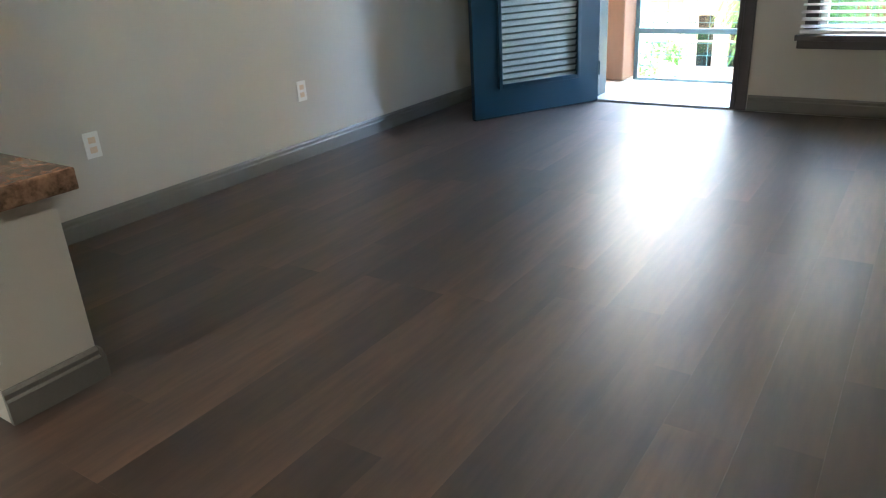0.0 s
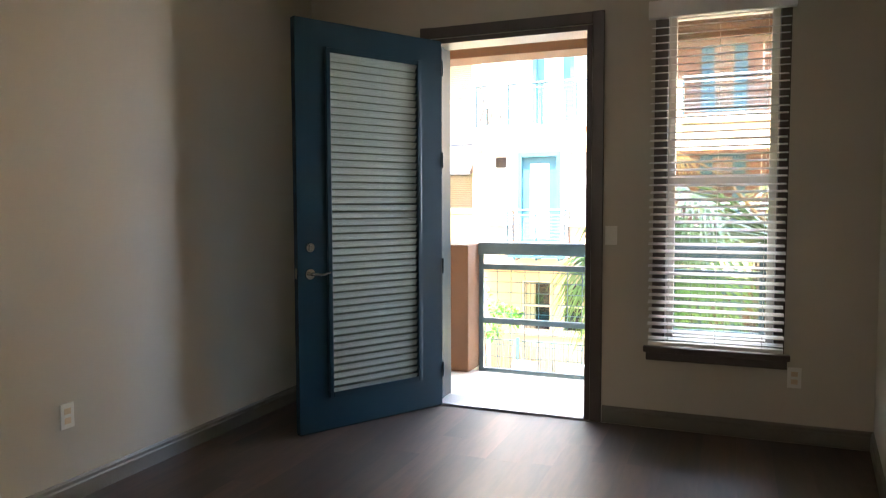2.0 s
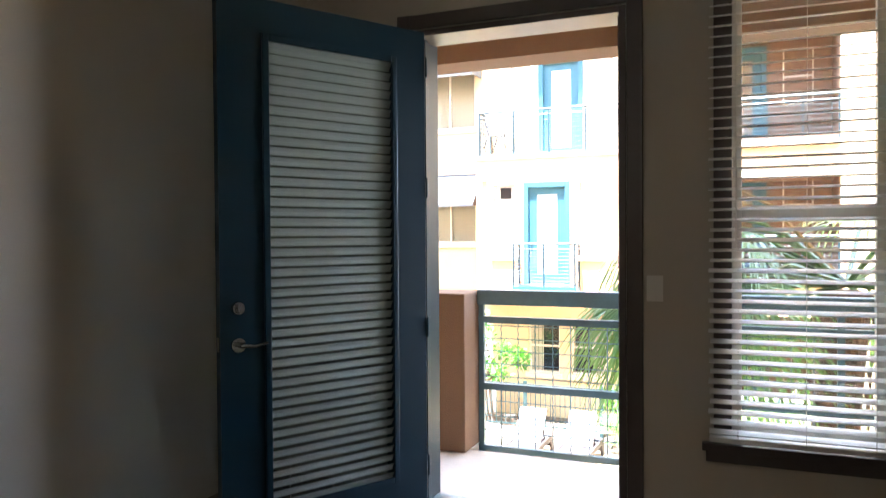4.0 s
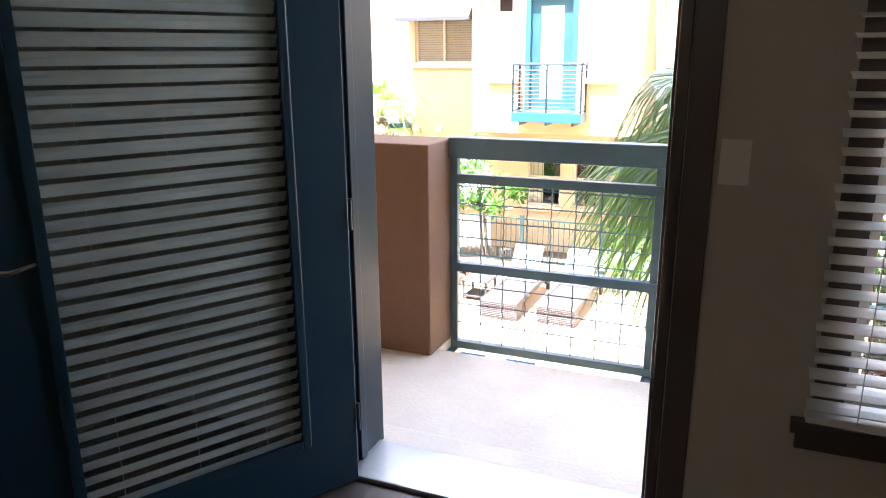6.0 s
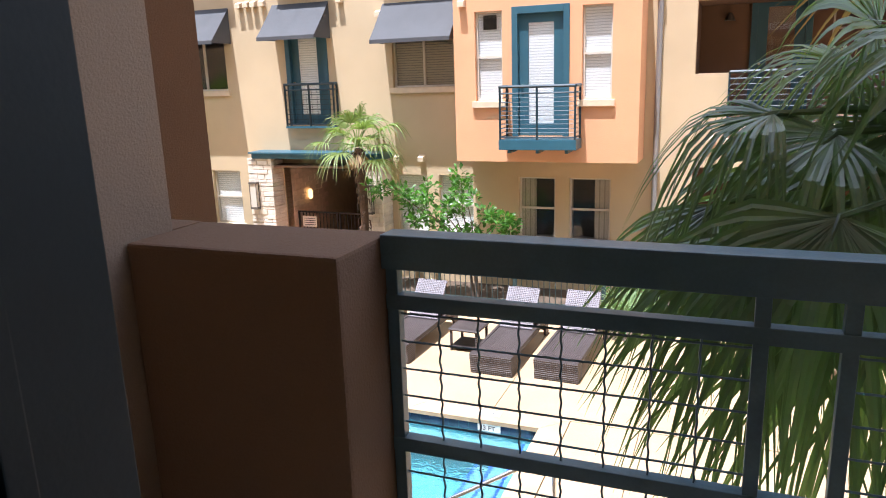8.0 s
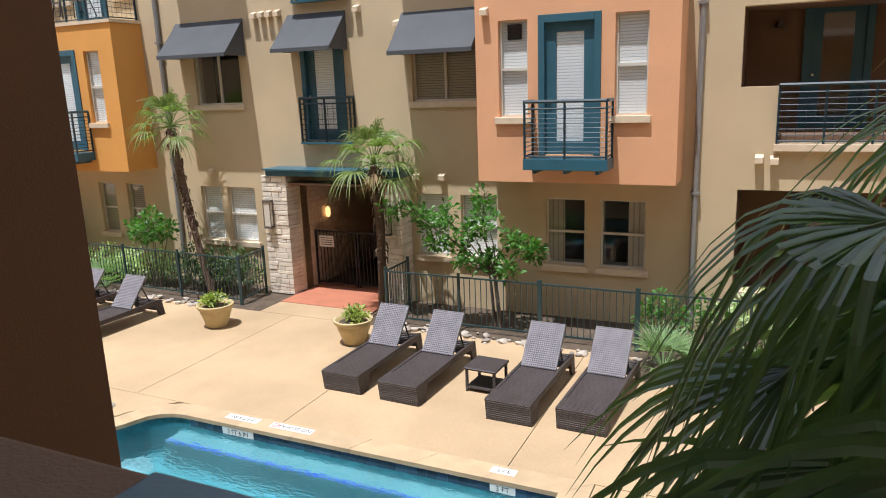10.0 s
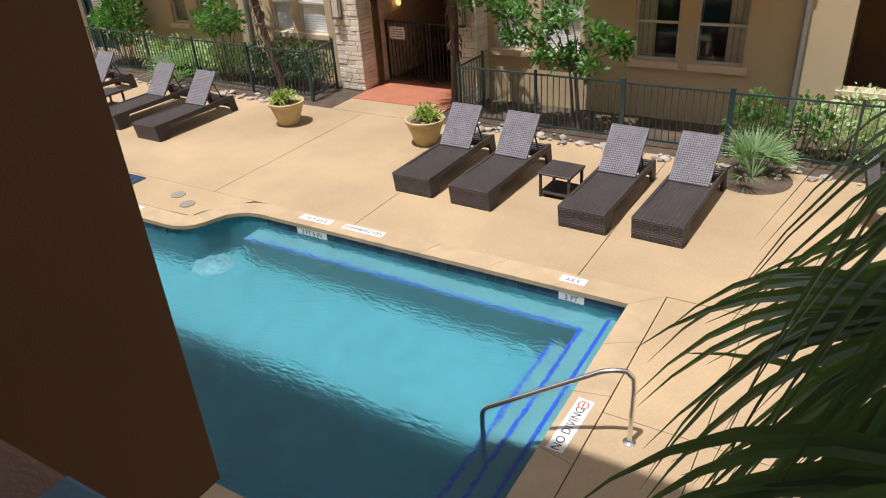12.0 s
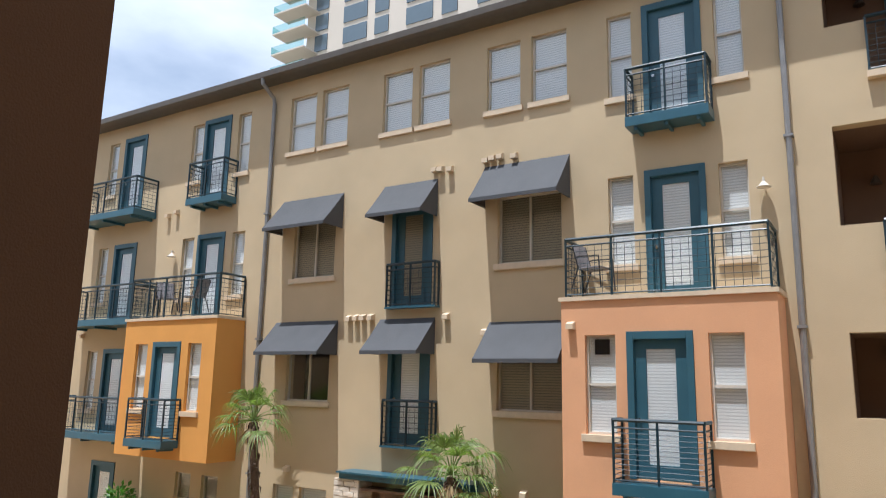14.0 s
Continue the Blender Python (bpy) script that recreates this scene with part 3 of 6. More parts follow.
def far_window(x0, x1, z0, z1, y=FY, blind=BLINDFAR, drop=1.0, split="h", sill=True, hole=True):
    """A window in the wall at y: frame, panes, blind behind, sill; with its hole in the wall."""
    if hole:
        HOLES.append((x0, x1, z0, z1, y))
    f, d = 0.04, y + 0.09
    bm = bmesh.new()
    for a, b in ((x0 + 0.001, x0 + f), (x1 - f, x1 - 0.001)):
        box(bm, a, b, d, d + 0.06, z0 + 0.001, z1 - 0.001)
    for a, b in ((z0 + 0.001, z0 + f), (z1 - f, z1 - 0.001)):
        box(bm, x0 + f, x1 - f, d, d + 0.06, a, b)
    if split == "h":
        box(bm, x0 + f, x1 - f, d - 0.006, d + 0.05, (z0 + z1) / 2 - 0.022, (z0 + z1) / 2 + 0.022)
    else:
        box(bm, (x0 + x1) / 2 - 0.022, (x0 + x1) / 2 + 0.022, d - 0.006, d + 0.05, z0 + f, z1 - f)
    w = put("window", bm, WINF, building)
    halves = ([(x0 + f, x1 - f, z0 + f, (z0 + z1) / 2 - 0.022), (x0 + f, x1 - f, (z0 + z1) / 2 + 0.022, z1 - f)] if split == "h"
              else [(x0 + f, (x0 + x1) / 2 - 0.022, z0 + f, z1 - f), ((x0 + x1) / 2 + 0.022, x1 - f, z0 + f, z1 - f)])
    for a, b, c, e in halves:
        bpart("pane", (a, b, d + 0.02, d + 0.026, c, e), GLASS, w).visible_shadow = False
    if blind:
        bpart("blind", (x0 + 0.02, x1 - 0.02, d + 0.065, d + 0.075, z1 - 0.02 - (z1 - z0 - 0.04) * drop, z1 - 0.02), blind, w)
    # Added near-black sheet, in place of the unlit room behind the panes.
    bpart("dark_room_sheet", (x0 - 0.05, x1 + 0.05, y + 0.75, y + 0.77, z0 - 0.05, z1 + 0.05), DARK, w)
    if sill:
        bpart("sill", (x0 - 0.07, x1 + 0.07, y - 0.07, y + 0.088, z0 - 0.13, z0 - 0.001), SILLM, w, bevel=0.008)
    return w


def far_door(x0, x1, z0, z1, y=FY, blind=BLINDFAR, hole=True, glass_w=0.56):
    if hole:
        HOLES.append((x0, x1, z0, z1, y))
    d, f = y + 0.06, 0.09
    bm = bmesh.new()
    box(bm, x0 - 0.03, x0 + f, y - 0.03, d + 0.09, z0 + 0.001, z1 + 0.05, 0.006)
    box(bm, x1 - f, x1 + 0.03, y - 0.03, d + 0.09, z0 + 0.001, z1 + 0.05, 0.006)
    box(bm, x0 + f, x1 - f, y - 0.03, d + 0.09, z1 - f, z1 + 0.05, 0.006)
    dr = put("door", bm, TEALD, building)
    a, b, top = x0 + f, x1 - f, z1 - f
    gm = (b - a) * (1 - glass_w) / 2
    bm = bmesh.new()
    box(bm, a, a + gm, d, d + 0.045, z0 + 0.01, top)
    box(bm, b - gm, b, d, d + 0.045, z0 + 0.01, top)
    box(bm, a + gm, b - gm, d, d + 0.045, z0 + 0.01, z0 + 0.25)
    box(bm, a + gm, b - gm, d, d + 0.045, top - 0.17, top)
    put("door_leaf", bm, TEALD, dr)
    bpart("pane", (a + gm, b - gm, d + 0.012, d + 0.018, z0 + 0.25, top - 0.17), GLASS, dr).visible_shadow = False
    bpart("blind", (a + gm, b - gm, d + 0.025, d + 0.032, z0 + 0.25, top - 0.17), blind, dr)
    bm = bmesh.new()
    tube(bm, [(a + 0.07, d, z0 + 1.0), (a + 0.07, d - 0.05, z0 + 1.0)], [0.02, 0.03], 8)
    put("door_knob", bm, CHROME, dr)
    # Added near-black sheet behind the door, standing for the dark interior.
    bpart("dark_door_sheet", (x0, x1, d + 0.09, d + 0.11, z0, z1), DARK, dr)
    return dr


def railing_run(parent, corners, z0, z1, wires=7, mid=1, verticals=0):
    """Posts, two top rails, a bottom rail and thin wires along a line of corners."""
    lines = bmesh.new()
    for nm, z, r in (("top_rail", z1, 0.034), ("upper_rail", z1 - 0.13, 0.018), ("bottom_rail", z0 + 0.05, 0.016)):
        bm = bmesh.new()
        for (ax, ay), (bx, by) in zip(corners, corners[1:]):
            tube(bm, [(ax, ay, z), (bx, by, z)], r, 6)
        put(nm, bm, RAILFAR, parent)
    for (ax, ay), (bx, by) in zip(corners, corners[1:]):
        span = math.hypot(bx - ax, by - ay)
        for k in range(1, wires + 1):
            z = z0 + 0.05 + (z1 - 0.18 - z0) * k / (wires + 1)
            tube(lines, [(ax, ay, z), (bx, by, z)], 0.006, 4)
        nv = int(span / 0.14) if verticals else 0
        for k in range(1, nv):
            x, y = ax + (bx - ax) * k / nv, ay + (by - ay) * k / nv
            tube(lines, [(x, y, z0 + 0.05), (x, y, z1 - 0.13)], 0.005, 4)
    tagged(put("wire_panel", lines, RAILFAR, parent), kind="stuff")
    posts = []
    for (ax, ay), (bx, by) in zip(corners, corners[1:]):
        span = math.hypot(bx - ax, by - ay)
        n = max(1, round(span / 0.8)) if mid else 1
        posts += [(ax + (bx - ax) * k / n, ay + (by - ay) * k / n) for k in range(n)]
    posts.append(corners[-1])
    for x, y in posts:
        bpart("post", (x - 0.018, x + 0.018, y - 0.018, y + 0.018, z0, z1), RAILFAR, parent)


def juliet(x0, x1, z, y, depth=0.6, base=True, verticals=1, h=1.15, wires=6):
    """A small steel balcony hung before a door."""
    bm = bmesh.new()
    if base:
        box(bm, x0, x1, y - depth, y - 0.001, z, z + 0.20, 0.008)
        for x in (x0 + 0.2, (x0 + x1) / 2, x1 - 0.2):
            box(bm, x - 0.03, x + 0.03, y - depth + 0.05, y - 0.001, z - 0.07, z - 0.001)
    else:
        box(bm, x0, x1, y - depth, y - 0.001, z, z + 0.045, 0.004)
    b = put("balcony", bm, TEAL, building)
    e = 0.03
    railing_run(b, [(x0 + e, y - 0.02), (x0 + e, y - depth + e), (x1 - e, y - depth + e), (x1 - e, y - 0.02)], z + (0.20 if base else 0.045), z + (0.20 if base else 0.0) + h, wires, 1, verticals)
    return b


def awning(x0, x1, zt, zb, depth=0.72, y=FY):
    t = 0.018
    bm = bmesh.new()
    # sloping cloth with a slight sag, then the hem and the cheeks
    n, m = 8, 10
    rows = []
    for i in range(n + 1):
        u = i / n
        rows.append([])
        for j in range(m + 1):
            w = j / m
            sag = 0.035 * math.sin(math.pi * u) * (0.7 + 0.3 * math.sin(math.pi * w * 3) ** 2)
            rows[-1].append((x0 + (x1 - x0) * w, y - 0.01 - depth * u, zt + (zb + 0.06 - zt) * u - sag))
    vs = [[bm.verts.new(p) for p in r] for r in rows]
    lo = [[bm.verts.new((p[0], p[1] + t, p[2] - t)) for p in r] for r in rows]
    for i in range(n):
        for j in range(m):
            bm.faces.new([vs[i][j], vs[i][j + 1], vs[i + 1][j + 1], vs[i + 1][j]])
            bm.faces.new([lo[i + 1][j], lo[i + 1][j + 1], lo[i][j + 1], lo[i][j]])
    for a, b in ((vs[0], lo[0]), (vs[-1], lo[-1])):
        for j in range(m):
            bm.faces.new([a[j], b[j], b[j + 1], a[j + 1]])
    box(bm, x0, x1, y - 0.012 - depth, y - 0.004 - depth, zb - 0.02, zb + 0.065)
    aw = put("awning", bm, AWN, building)
    for x in (x0, x1 - 0.01):
        bm = bmesh.new()
        prism(bm, [(y - 0.012, zt - 0.02), (y - depth, zb + 0.05), (y - depth, zb), (y - 0.012, zb)], 0, x, x + 0.01)
        put("awning_cheek", bm, AWN, aw)
    bm = bmesh.new()
    tube(bm, [(x0 + 0.03, y - 0.01, zb + 0.02), (x0 + 0.03, y - depth + 0.02, zb + 0.02), (x1 - 0.03, y - depth + 0.02, zb + 0.02), (x1 - 0.03, y - 0.01, zb + 0.02)], 0.012, 5)
    put("awning_frame", bm, GUTTER, aw)


def vent(x, z, y=FY):
    bm = bmesh.new()
    prism(bm, [(y - 0.001, z), (y - 0.14, z - 0.05), (y - 0.14, z - 0.15), (y - 0.12, z - 0.15), (y - 0.001, z - 0.15)], 0, x - 0.07, x + 0.07)
    put("wall_vent", bm, SILLM, building)


def trio(xc, z, y, sill=0.70, hole=True, blind=BLINDFAR, sides=(-1.32, 0.81)):
    """A door with a narrow window on one or both sides."""
    far_door(xc - 0.55, xc + 0.55, z, z + 2.5, y, hole=hole, blind=blind)
    for a in sides:
        far_window(xc + a, xc + a + 0.52, z + sill, z + 2.5, y, blind, 1.0, hole=hole)


# upper window pairs
for a, b in ((-13.05, -12.11), (-11.90, -11.0), (-9.86, -8.97), (-8.77, -7.89), (-6.88, -6.03), (-5.76, -4.92)):
    far_window(a, b, 7.88, 9.46)
# middle column: doors with juliet rails, windows under awnings
for z, zt, zb in ((3.50, 6.50, 5.57), (0.38, 3.25, 2.40)):
    far_door(-9.40, -8.30, z + 0.02, z + 2.45, blind=BLINDDIM if z > 1 else BLINDFAR)
    juliet(-9.44, -8.04, z - 0.05, FY, depth=0.22, base=False, h=1.04)
    awning(-9.70, -8.15, zt - 0.02, zb, 0.74)
    zs = 4.37 if z > 1 else 1.27
    far_window(-12.64, -11.22, zs, zs + 1.5, blind=None if z < 1 else BLINDDIM, drop=1.0, split="v")
    far_window(-6.58, -5.08, zs - 0.04, zs + 1.46, blind=BLINDDIM, drop=1.0, split="v")
    awning(-13.08, -10.99, zt, zb, 0.74)
    awning(-6.90 if z > 1 else -6.76, -4.88, zt + 0.07 if z > 1 else zt - 0.17, zb + 0.04 if z > 1 else zb - 0.19, 0.74)
# storeys over the peach bay
trio(-2.745, 3.42, FY)
trio(-2.70, 6.94, FY, 0.67)
juliet(-3.53, -1.95, 6.76, FY, depth=0.5, h=1.0)
# columns further along
trio(-15.90, 3.36, FY, sides=(-1.27, 0.87))
trio(-15.99, 6.90, FY, sides=(-1.15, 0.87))
juliet(-16.50, -14.98, 6.68, FY, depth=0.55, h=1.05)
for z, right in ((0.08, -18.30), (3.40, -18.20), (6.98, -18.55)):
    trio(-19.92, z, FY, sides=(-1.43,))
    juliet(-21.75, right, z - 0.12 if z < 5 else 6.62, FY, depth=0.8, h=1.0)
far_door(-20.47, -19.37, G + 0.15, G + 2.5, FY)
# ground floor
for a, b, bl in ((-6.60, -5.82, BLINDFAR), (-5.53, -4.69, BLINDFAR), (-3.62, -2.79, None), (-2.49, -1.60, None), (-12.86, -12.18, BLINDFAR), (-11.99, -11.12, BLINDFAR), (-16.59, -15.96, BLINDDIM), (-15.52, -14.88, BLINDDIM)):
    wdw = far_window(a, b, -2.17, -0.77, blind=bl)
    if bl is None:
        bpart("curtain", (a + 0.02 if a < -3 else b - 0.36, a + 0.36 if a < -3 else b - 0.02, FY + 0.17, FY + 0.19, -2.15, -0.79), CURTAIN, wdw)
# recessed balconies on the near side
RECESS = [(-0.02, 3.6, 8.16, 9.6), (-0.02, 3.6, 4.53, 6.3), (-0.02, 3.6, 1.34, 2.72), (0.02, 3.6, -2.42, -0.50)]
HOLES += [(a, b, c, d, FY) for a, b, c, d in RECESS]
HOLES += [(0.63, b, c - 1.0, c, FY) for a, b, c, d in RECESS[:3]]
HOLES.append((-9.75, -7.28, G - 0.1, -0.60, FY))
bm = bmesh.new()
holed(bm, 1, FY, FY + 0.28, -34, 12, G - 0.1, 10.0, [h[:4] for h in HOLES if h[4] == FY])
put("wall", bm, TAN, building)
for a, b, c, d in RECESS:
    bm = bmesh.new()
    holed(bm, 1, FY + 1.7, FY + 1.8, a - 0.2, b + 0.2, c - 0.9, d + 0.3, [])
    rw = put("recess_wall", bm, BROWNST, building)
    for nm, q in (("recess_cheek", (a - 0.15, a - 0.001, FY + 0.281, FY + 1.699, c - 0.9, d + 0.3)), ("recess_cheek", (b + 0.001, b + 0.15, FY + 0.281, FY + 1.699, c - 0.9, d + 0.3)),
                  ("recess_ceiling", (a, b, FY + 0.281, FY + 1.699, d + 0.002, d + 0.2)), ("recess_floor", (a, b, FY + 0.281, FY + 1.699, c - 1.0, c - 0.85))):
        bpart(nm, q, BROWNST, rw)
    far_door(1.0, 2.1, c - 0.84, c + 1.55, FY + 1.62, hole=False)
    far_window(2.5, 3.2, c + 0.1, c + 1.5, FY + 1.6, hole=False, sill=False)
    bm = bmesh.new()
    lathe(bm, [(0.03, 0.16), (0.05, 0.12), (0.10, 0.02), (0.11, 0.0)], 10, (0.55, FY + 1.55, c + 1.05))
    put("wall_lamp", bm, GUTTER, building)
for a, b, c, d in RECESS[:3]:
    bm = bmesh.new()
    box(bm, 0.58, 3.6, FY - 0.14, FY - 0.001, c - 1.12, c - 1.0)
    rl = put("balcony", bm, SILLM, building)
    railing_run(rl, [(0.62, FY - 0.06), (3.56, FY - 0.06)], c - 1.0, c + 0.02, 7, 1, 1)
bpart("ground_sill", (-0.06, 3.65, FY - 0.06, FY + 0.2, -2.50, -2.421), SILLM, building)
HOLES.clear()


def bay(x0, x1, mat, xc, left, right, wide, z0=-0.32, z1=3.33):
    """A coloured projecting bay with door, two windows, juliet balcony and a railed terrace on top."""
    far_door(xc - 0.55, xc + 0.55, 0.21, 2.69, BAYY)
    for a in (left, right):
        far_window(a, a + wide, 0.92, 2.69, BAYY)
    bm = bmesh.new()
    holed(bm, 1, BAYY, BAYY + 0.2, x0, x1, z0, z1, [h[:4] for h in HOLES if h[4] == BAYY])
    HOLES.clear()
    b = put("bay", bm, mat, building)
    for d in ((x0, x0 + 0.2), (x1 - 0.2, x1)):
        bpart("bay_cheek", (*d, BAYY + 0.2, FY - 0.001, z0, z1), mat, b)
    bpart("bay_soffit", (x0 + 0.201, x1 - 0.201, BAYY + 0.2, FY - 0.001, z0, z0 + 0.2), mat, b)
    bpart("terrace", (x0 - 0.04, x1 + 0.04, BAYY - 0.04, FY - 0.001, z1 + 0.001, z1 + 0.08), SILLM, b)
    railing_run(b, [(x0 + 0.08, FY - 0.03), (x0 + 0.08, BAYY + 0.06), (x1 - 0.08, BAYY + 0.06), (x1 - 0.08, FY - 0.03)], z1 + 0.08, z1 + 1.2, 7, 1, 1)
    xj = (x0 + x1) / 2
    juliet(xj - 0.78, xj + 0.78, -0.02, BAYY, depth=0.53, verticals=0, wires=9, h=1.03)


bay(-4.71, -0.95, PEACH, -2.885, -4.25, -2.06, 0.58)
bay(-18.08, -14.27, ORANGE, -16.19, -17.55, -15.32, 0.53)
vent(-4.50, 2.95, BAYY)
bpart("notice_board", (-4.10, -3.82, BAYY + 0.12, BAYY + 0.13, 2.34, 2.62), DARK, building)
for x, z in ((-8.22, 6.78), (-8.06, 6.77), (-7.80, 6.74), (-6.86, 6.80), (-6.69, 6.83), (-6.50, 6.84), (-6.15, 6.80), (-10.61, 3.36), (-10.39, 3.37), (-10.18, 3.37), (-9.94, 3.37), (-7.83, 3.32),
             (-6.85, 2.95), (-17.89, 6.72), (-17.50, 6.80), (-21.68, 3.14), (-12.38, -0.29), (-5.92, -0.30), (-6.54, -0.30), (0.36, 0.15), (0.61, 0.13)):
    vent(x, z)
# wall lamps over the terraces
for x in (-1.15, -17.42):
    bm = bmesh.new()
    lathe(bm, [(0.02, 0.18), (0.03, 0.10), (0.09, 0.03), (0.13, 0.0), (0.12, -0.01)], 14, (x, FY - 0.16, 5.32))
    tube(bm, [(x, FY - 0.001, 5.39), (x, FY - 0.08, 5.47), (x, FY - 0.16, 5.49)], 0.012, 5)
    put("wall_lamp", bm, WINF, building)
# cornice, eave, gutter, downspouts
bm = bmesh.new()
box(bm, -34, 12, FY - 0.50, FY + 3, 10.0, 10.08)
prism(bm, [(FY - 0.52, 10.08), (FY + 4.0, 10.7), (FY + 9, 10.7), (FY + 9, 10.08)], 0, -34, 12)
put("roof", bm, ROOFM, building)
bm = bmesh.new()
prism(bm, [(FY - 0.66, 10.12), (FY - 0.64, 9.97), (FY - 0.52, 9.95), (FY - 0.52, 10.12)], 0, -34, 12)
put("gutter", bm, GUTTER, building)
for x in (-13.63, -0.70):
    bm = bmesh.new()
    tube(bm, [(x, FY - 0.58, 10.0), (x, FY - 0.56, 9.82), (x, FY - 0.12, 9.55), (x, FY - 0.075, 9.4), (x, FY - 0.075, G + 0.1)], 0.055, 8)
    for z in (-0.6, 2.8, 6.2):
        box(bm, x - 0.08, x + 0.08, FY - 0.14, FY - 0.001, z, z + 0.05)
    put("downspout", bm, SPOUT, building)
# rooms behind, so that no light leaks through the house
bpart("rear_wall", (-34, 12, FY + 9, FY + 9.2, G - 0.1, 10.0), TAN, building)
bpart("end_wall", (-34.2, -34, FY + 0.28, FY + 9, G - 0.1, 10.0), TAN, building)

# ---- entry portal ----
# Very dark brown: the deep passage's shade is put into its colour.
PASSAGE = material("passage_shade_brown", (0.05, 0.035, 0.028), 0.8, vary=0.15, bump=0.1)
bpart("entry_canopy", (-10.30, -6.70, FY - 0.55, FY - 0.001, -0.38, -0.26), TEAL, building, "teal steel canopy", bevel=0.01)
bpart("entry_canopy_cap", (-10.35, -6.65, FY - 0.6, FY - 0.001, -0.26, -0.22), TEAL, building)
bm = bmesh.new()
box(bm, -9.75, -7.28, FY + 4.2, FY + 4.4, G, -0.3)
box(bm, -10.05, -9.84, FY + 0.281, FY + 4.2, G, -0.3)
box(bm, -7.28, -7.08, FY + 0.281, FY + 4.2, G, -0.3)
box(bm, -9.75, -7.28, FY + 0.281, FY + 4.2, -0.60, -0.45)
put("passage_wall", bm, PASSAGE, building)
bpart("soffit", (-9.74, -7.21, FY - 0.45, FY + 0.28, -0.60, -0.55), BROWNST, building)


def gate():
    g = empty("entry_gate", (-9.72, FY + 0.45, G), "black metal two-leaf entry gate with a white sign", "gate")
    for i, x0 in enumerate((0.0, 1.22)):
        bm = bmesh.new()
        for a, b, c, d in ((0, 0.04, 0, 1.4), (1.14, 1.18, 0, 1.4), (0.04, 1.14, 1.36, 1.4), (0.04, 1.14, 0.05, 0.09)):
            box(bm, x0 + a, x0 + b, -0.02, 0.02, c + 0.03, d + 0.03)
        part("gate_frame", bm, DARK, g)
        bm = bmesh.new()
        box(bm, -0.008, 0.008, -0.008, 0.008, 0.12, 1.39)
        me = mesh_of("bar", bm, DARK)
        for k in range(10):
            piece("bar", me, g, Matrix.Translation((x0 + 0.14 + k * 0.1, 0, 0)))
    boxpart("sign", (0.14, 0.56, -0.034, -0.024, 1.02, 1.30), WHITE, g, "white notice board")
    for k in range(4):
        boxpart("sign_line", (0.18, 0.52, -0.0365, -0.0345, 1.07 + k * 0.055, 1.085 + k * 0.055), DARK, g)


gate()


def sconce(x):
    s = empty("wall_lantern", (x, FY - 0.52, -1.30), "dark metal box lantern on the limestone pillar", "wall lantern")
    for d in ((-0.11, 0.11, -0.13, 0.0, 0.30, 0.34), (-0.11, 0.11, -0.13, 0.0, -0.34, -0.30)):
        boxpart("cap", d, GUTTER, s)
    for dx in (-0.105, 0.09):
        for dy in (-0.13, -0.02):
            boxpart("bar", (dx, dx + 0.015, dy, dy + 0.015, -0.30, 0.30), GUTTER, s)
    boxpart("lantern_glass", (-0.085, 0.085, -0.11, -0.02, -0.29, 0.29), WINF, s, "frosted panes")


WARMGLOW = material("warm_lamp_shade", (0.6, 0.4, 0.2), 0.6, vary=0.05, bump=0)
WARMGLOW.node_tree.nodes["Principled BSDF"].inputs["Emission Color"].default_value = (1.0, 0.58, 0.20, 1)
WARMGLOW.node_tree.nodes["Principled BSDF"].inputs["Emission Strength"].default_value = 1.4
sconce(-10.28)
sconce(-7.08)
bm = bmesh.new()
lathe(bm, [(0.03, 0.0), (0.06, 0.04), (0.06, 0.22), (0.03, 0.26)], 12)
lamp2 = tagged(part("passage_lamp", bm, WARMGLOW, None, smooth=True), "small warm glowing lamp in the passage", "wall lamp")
lamp2.location = (-9.66, FY + 1.0, -1.62)

# ---- tower behind ----
tower = empty("tower_block", (-71, 75, G), "pale distant residential tower with glass balconies", "building")
bm = bmesh.new()
box(bm, 0, 60, 0, 25, 0, 78)
part("wall", bm, TOWERW, tower)
bmw = bmesh.new()
box(bmw, -1.6, 1.6, -0.15, 0.1, 0, 2.5)
mew = mesh_of("window", bmw, TOWERG)
for k in range(8, 22):
    bm = bmesh.new()
    box(bm, -4.0, 2.5, -3.2, 0, k * 3.3, k * 3.3 + 0.22)
    slab = part("balcony", bm, TOWERW, tower)
    bm = bmesh.new()
    for d in ((-4.0, 2.5, -3.2, -3.14), (-4.0, -3.94, -3.2, 0)):
        box(bm, *d, k * 3.3 + 0.23, k * 3.3 + 1.4)
    part("balcony_glass", bm, glass("balcony_glass", (0.75, 0.88, 0.86)) if k == 8 else bpy.data.materials["balcony_glass"], slab)
    for i in range(9):
        piece("window", mew, tower, Matrix.Translation((3 + i * 5.6 + (0.8 if i % 2 else 0), 0, k * 3.3 + 0.5)) @ Matrix.Diagonal((1.35 if i % 2 else 0.75, 1, 1, 1)))

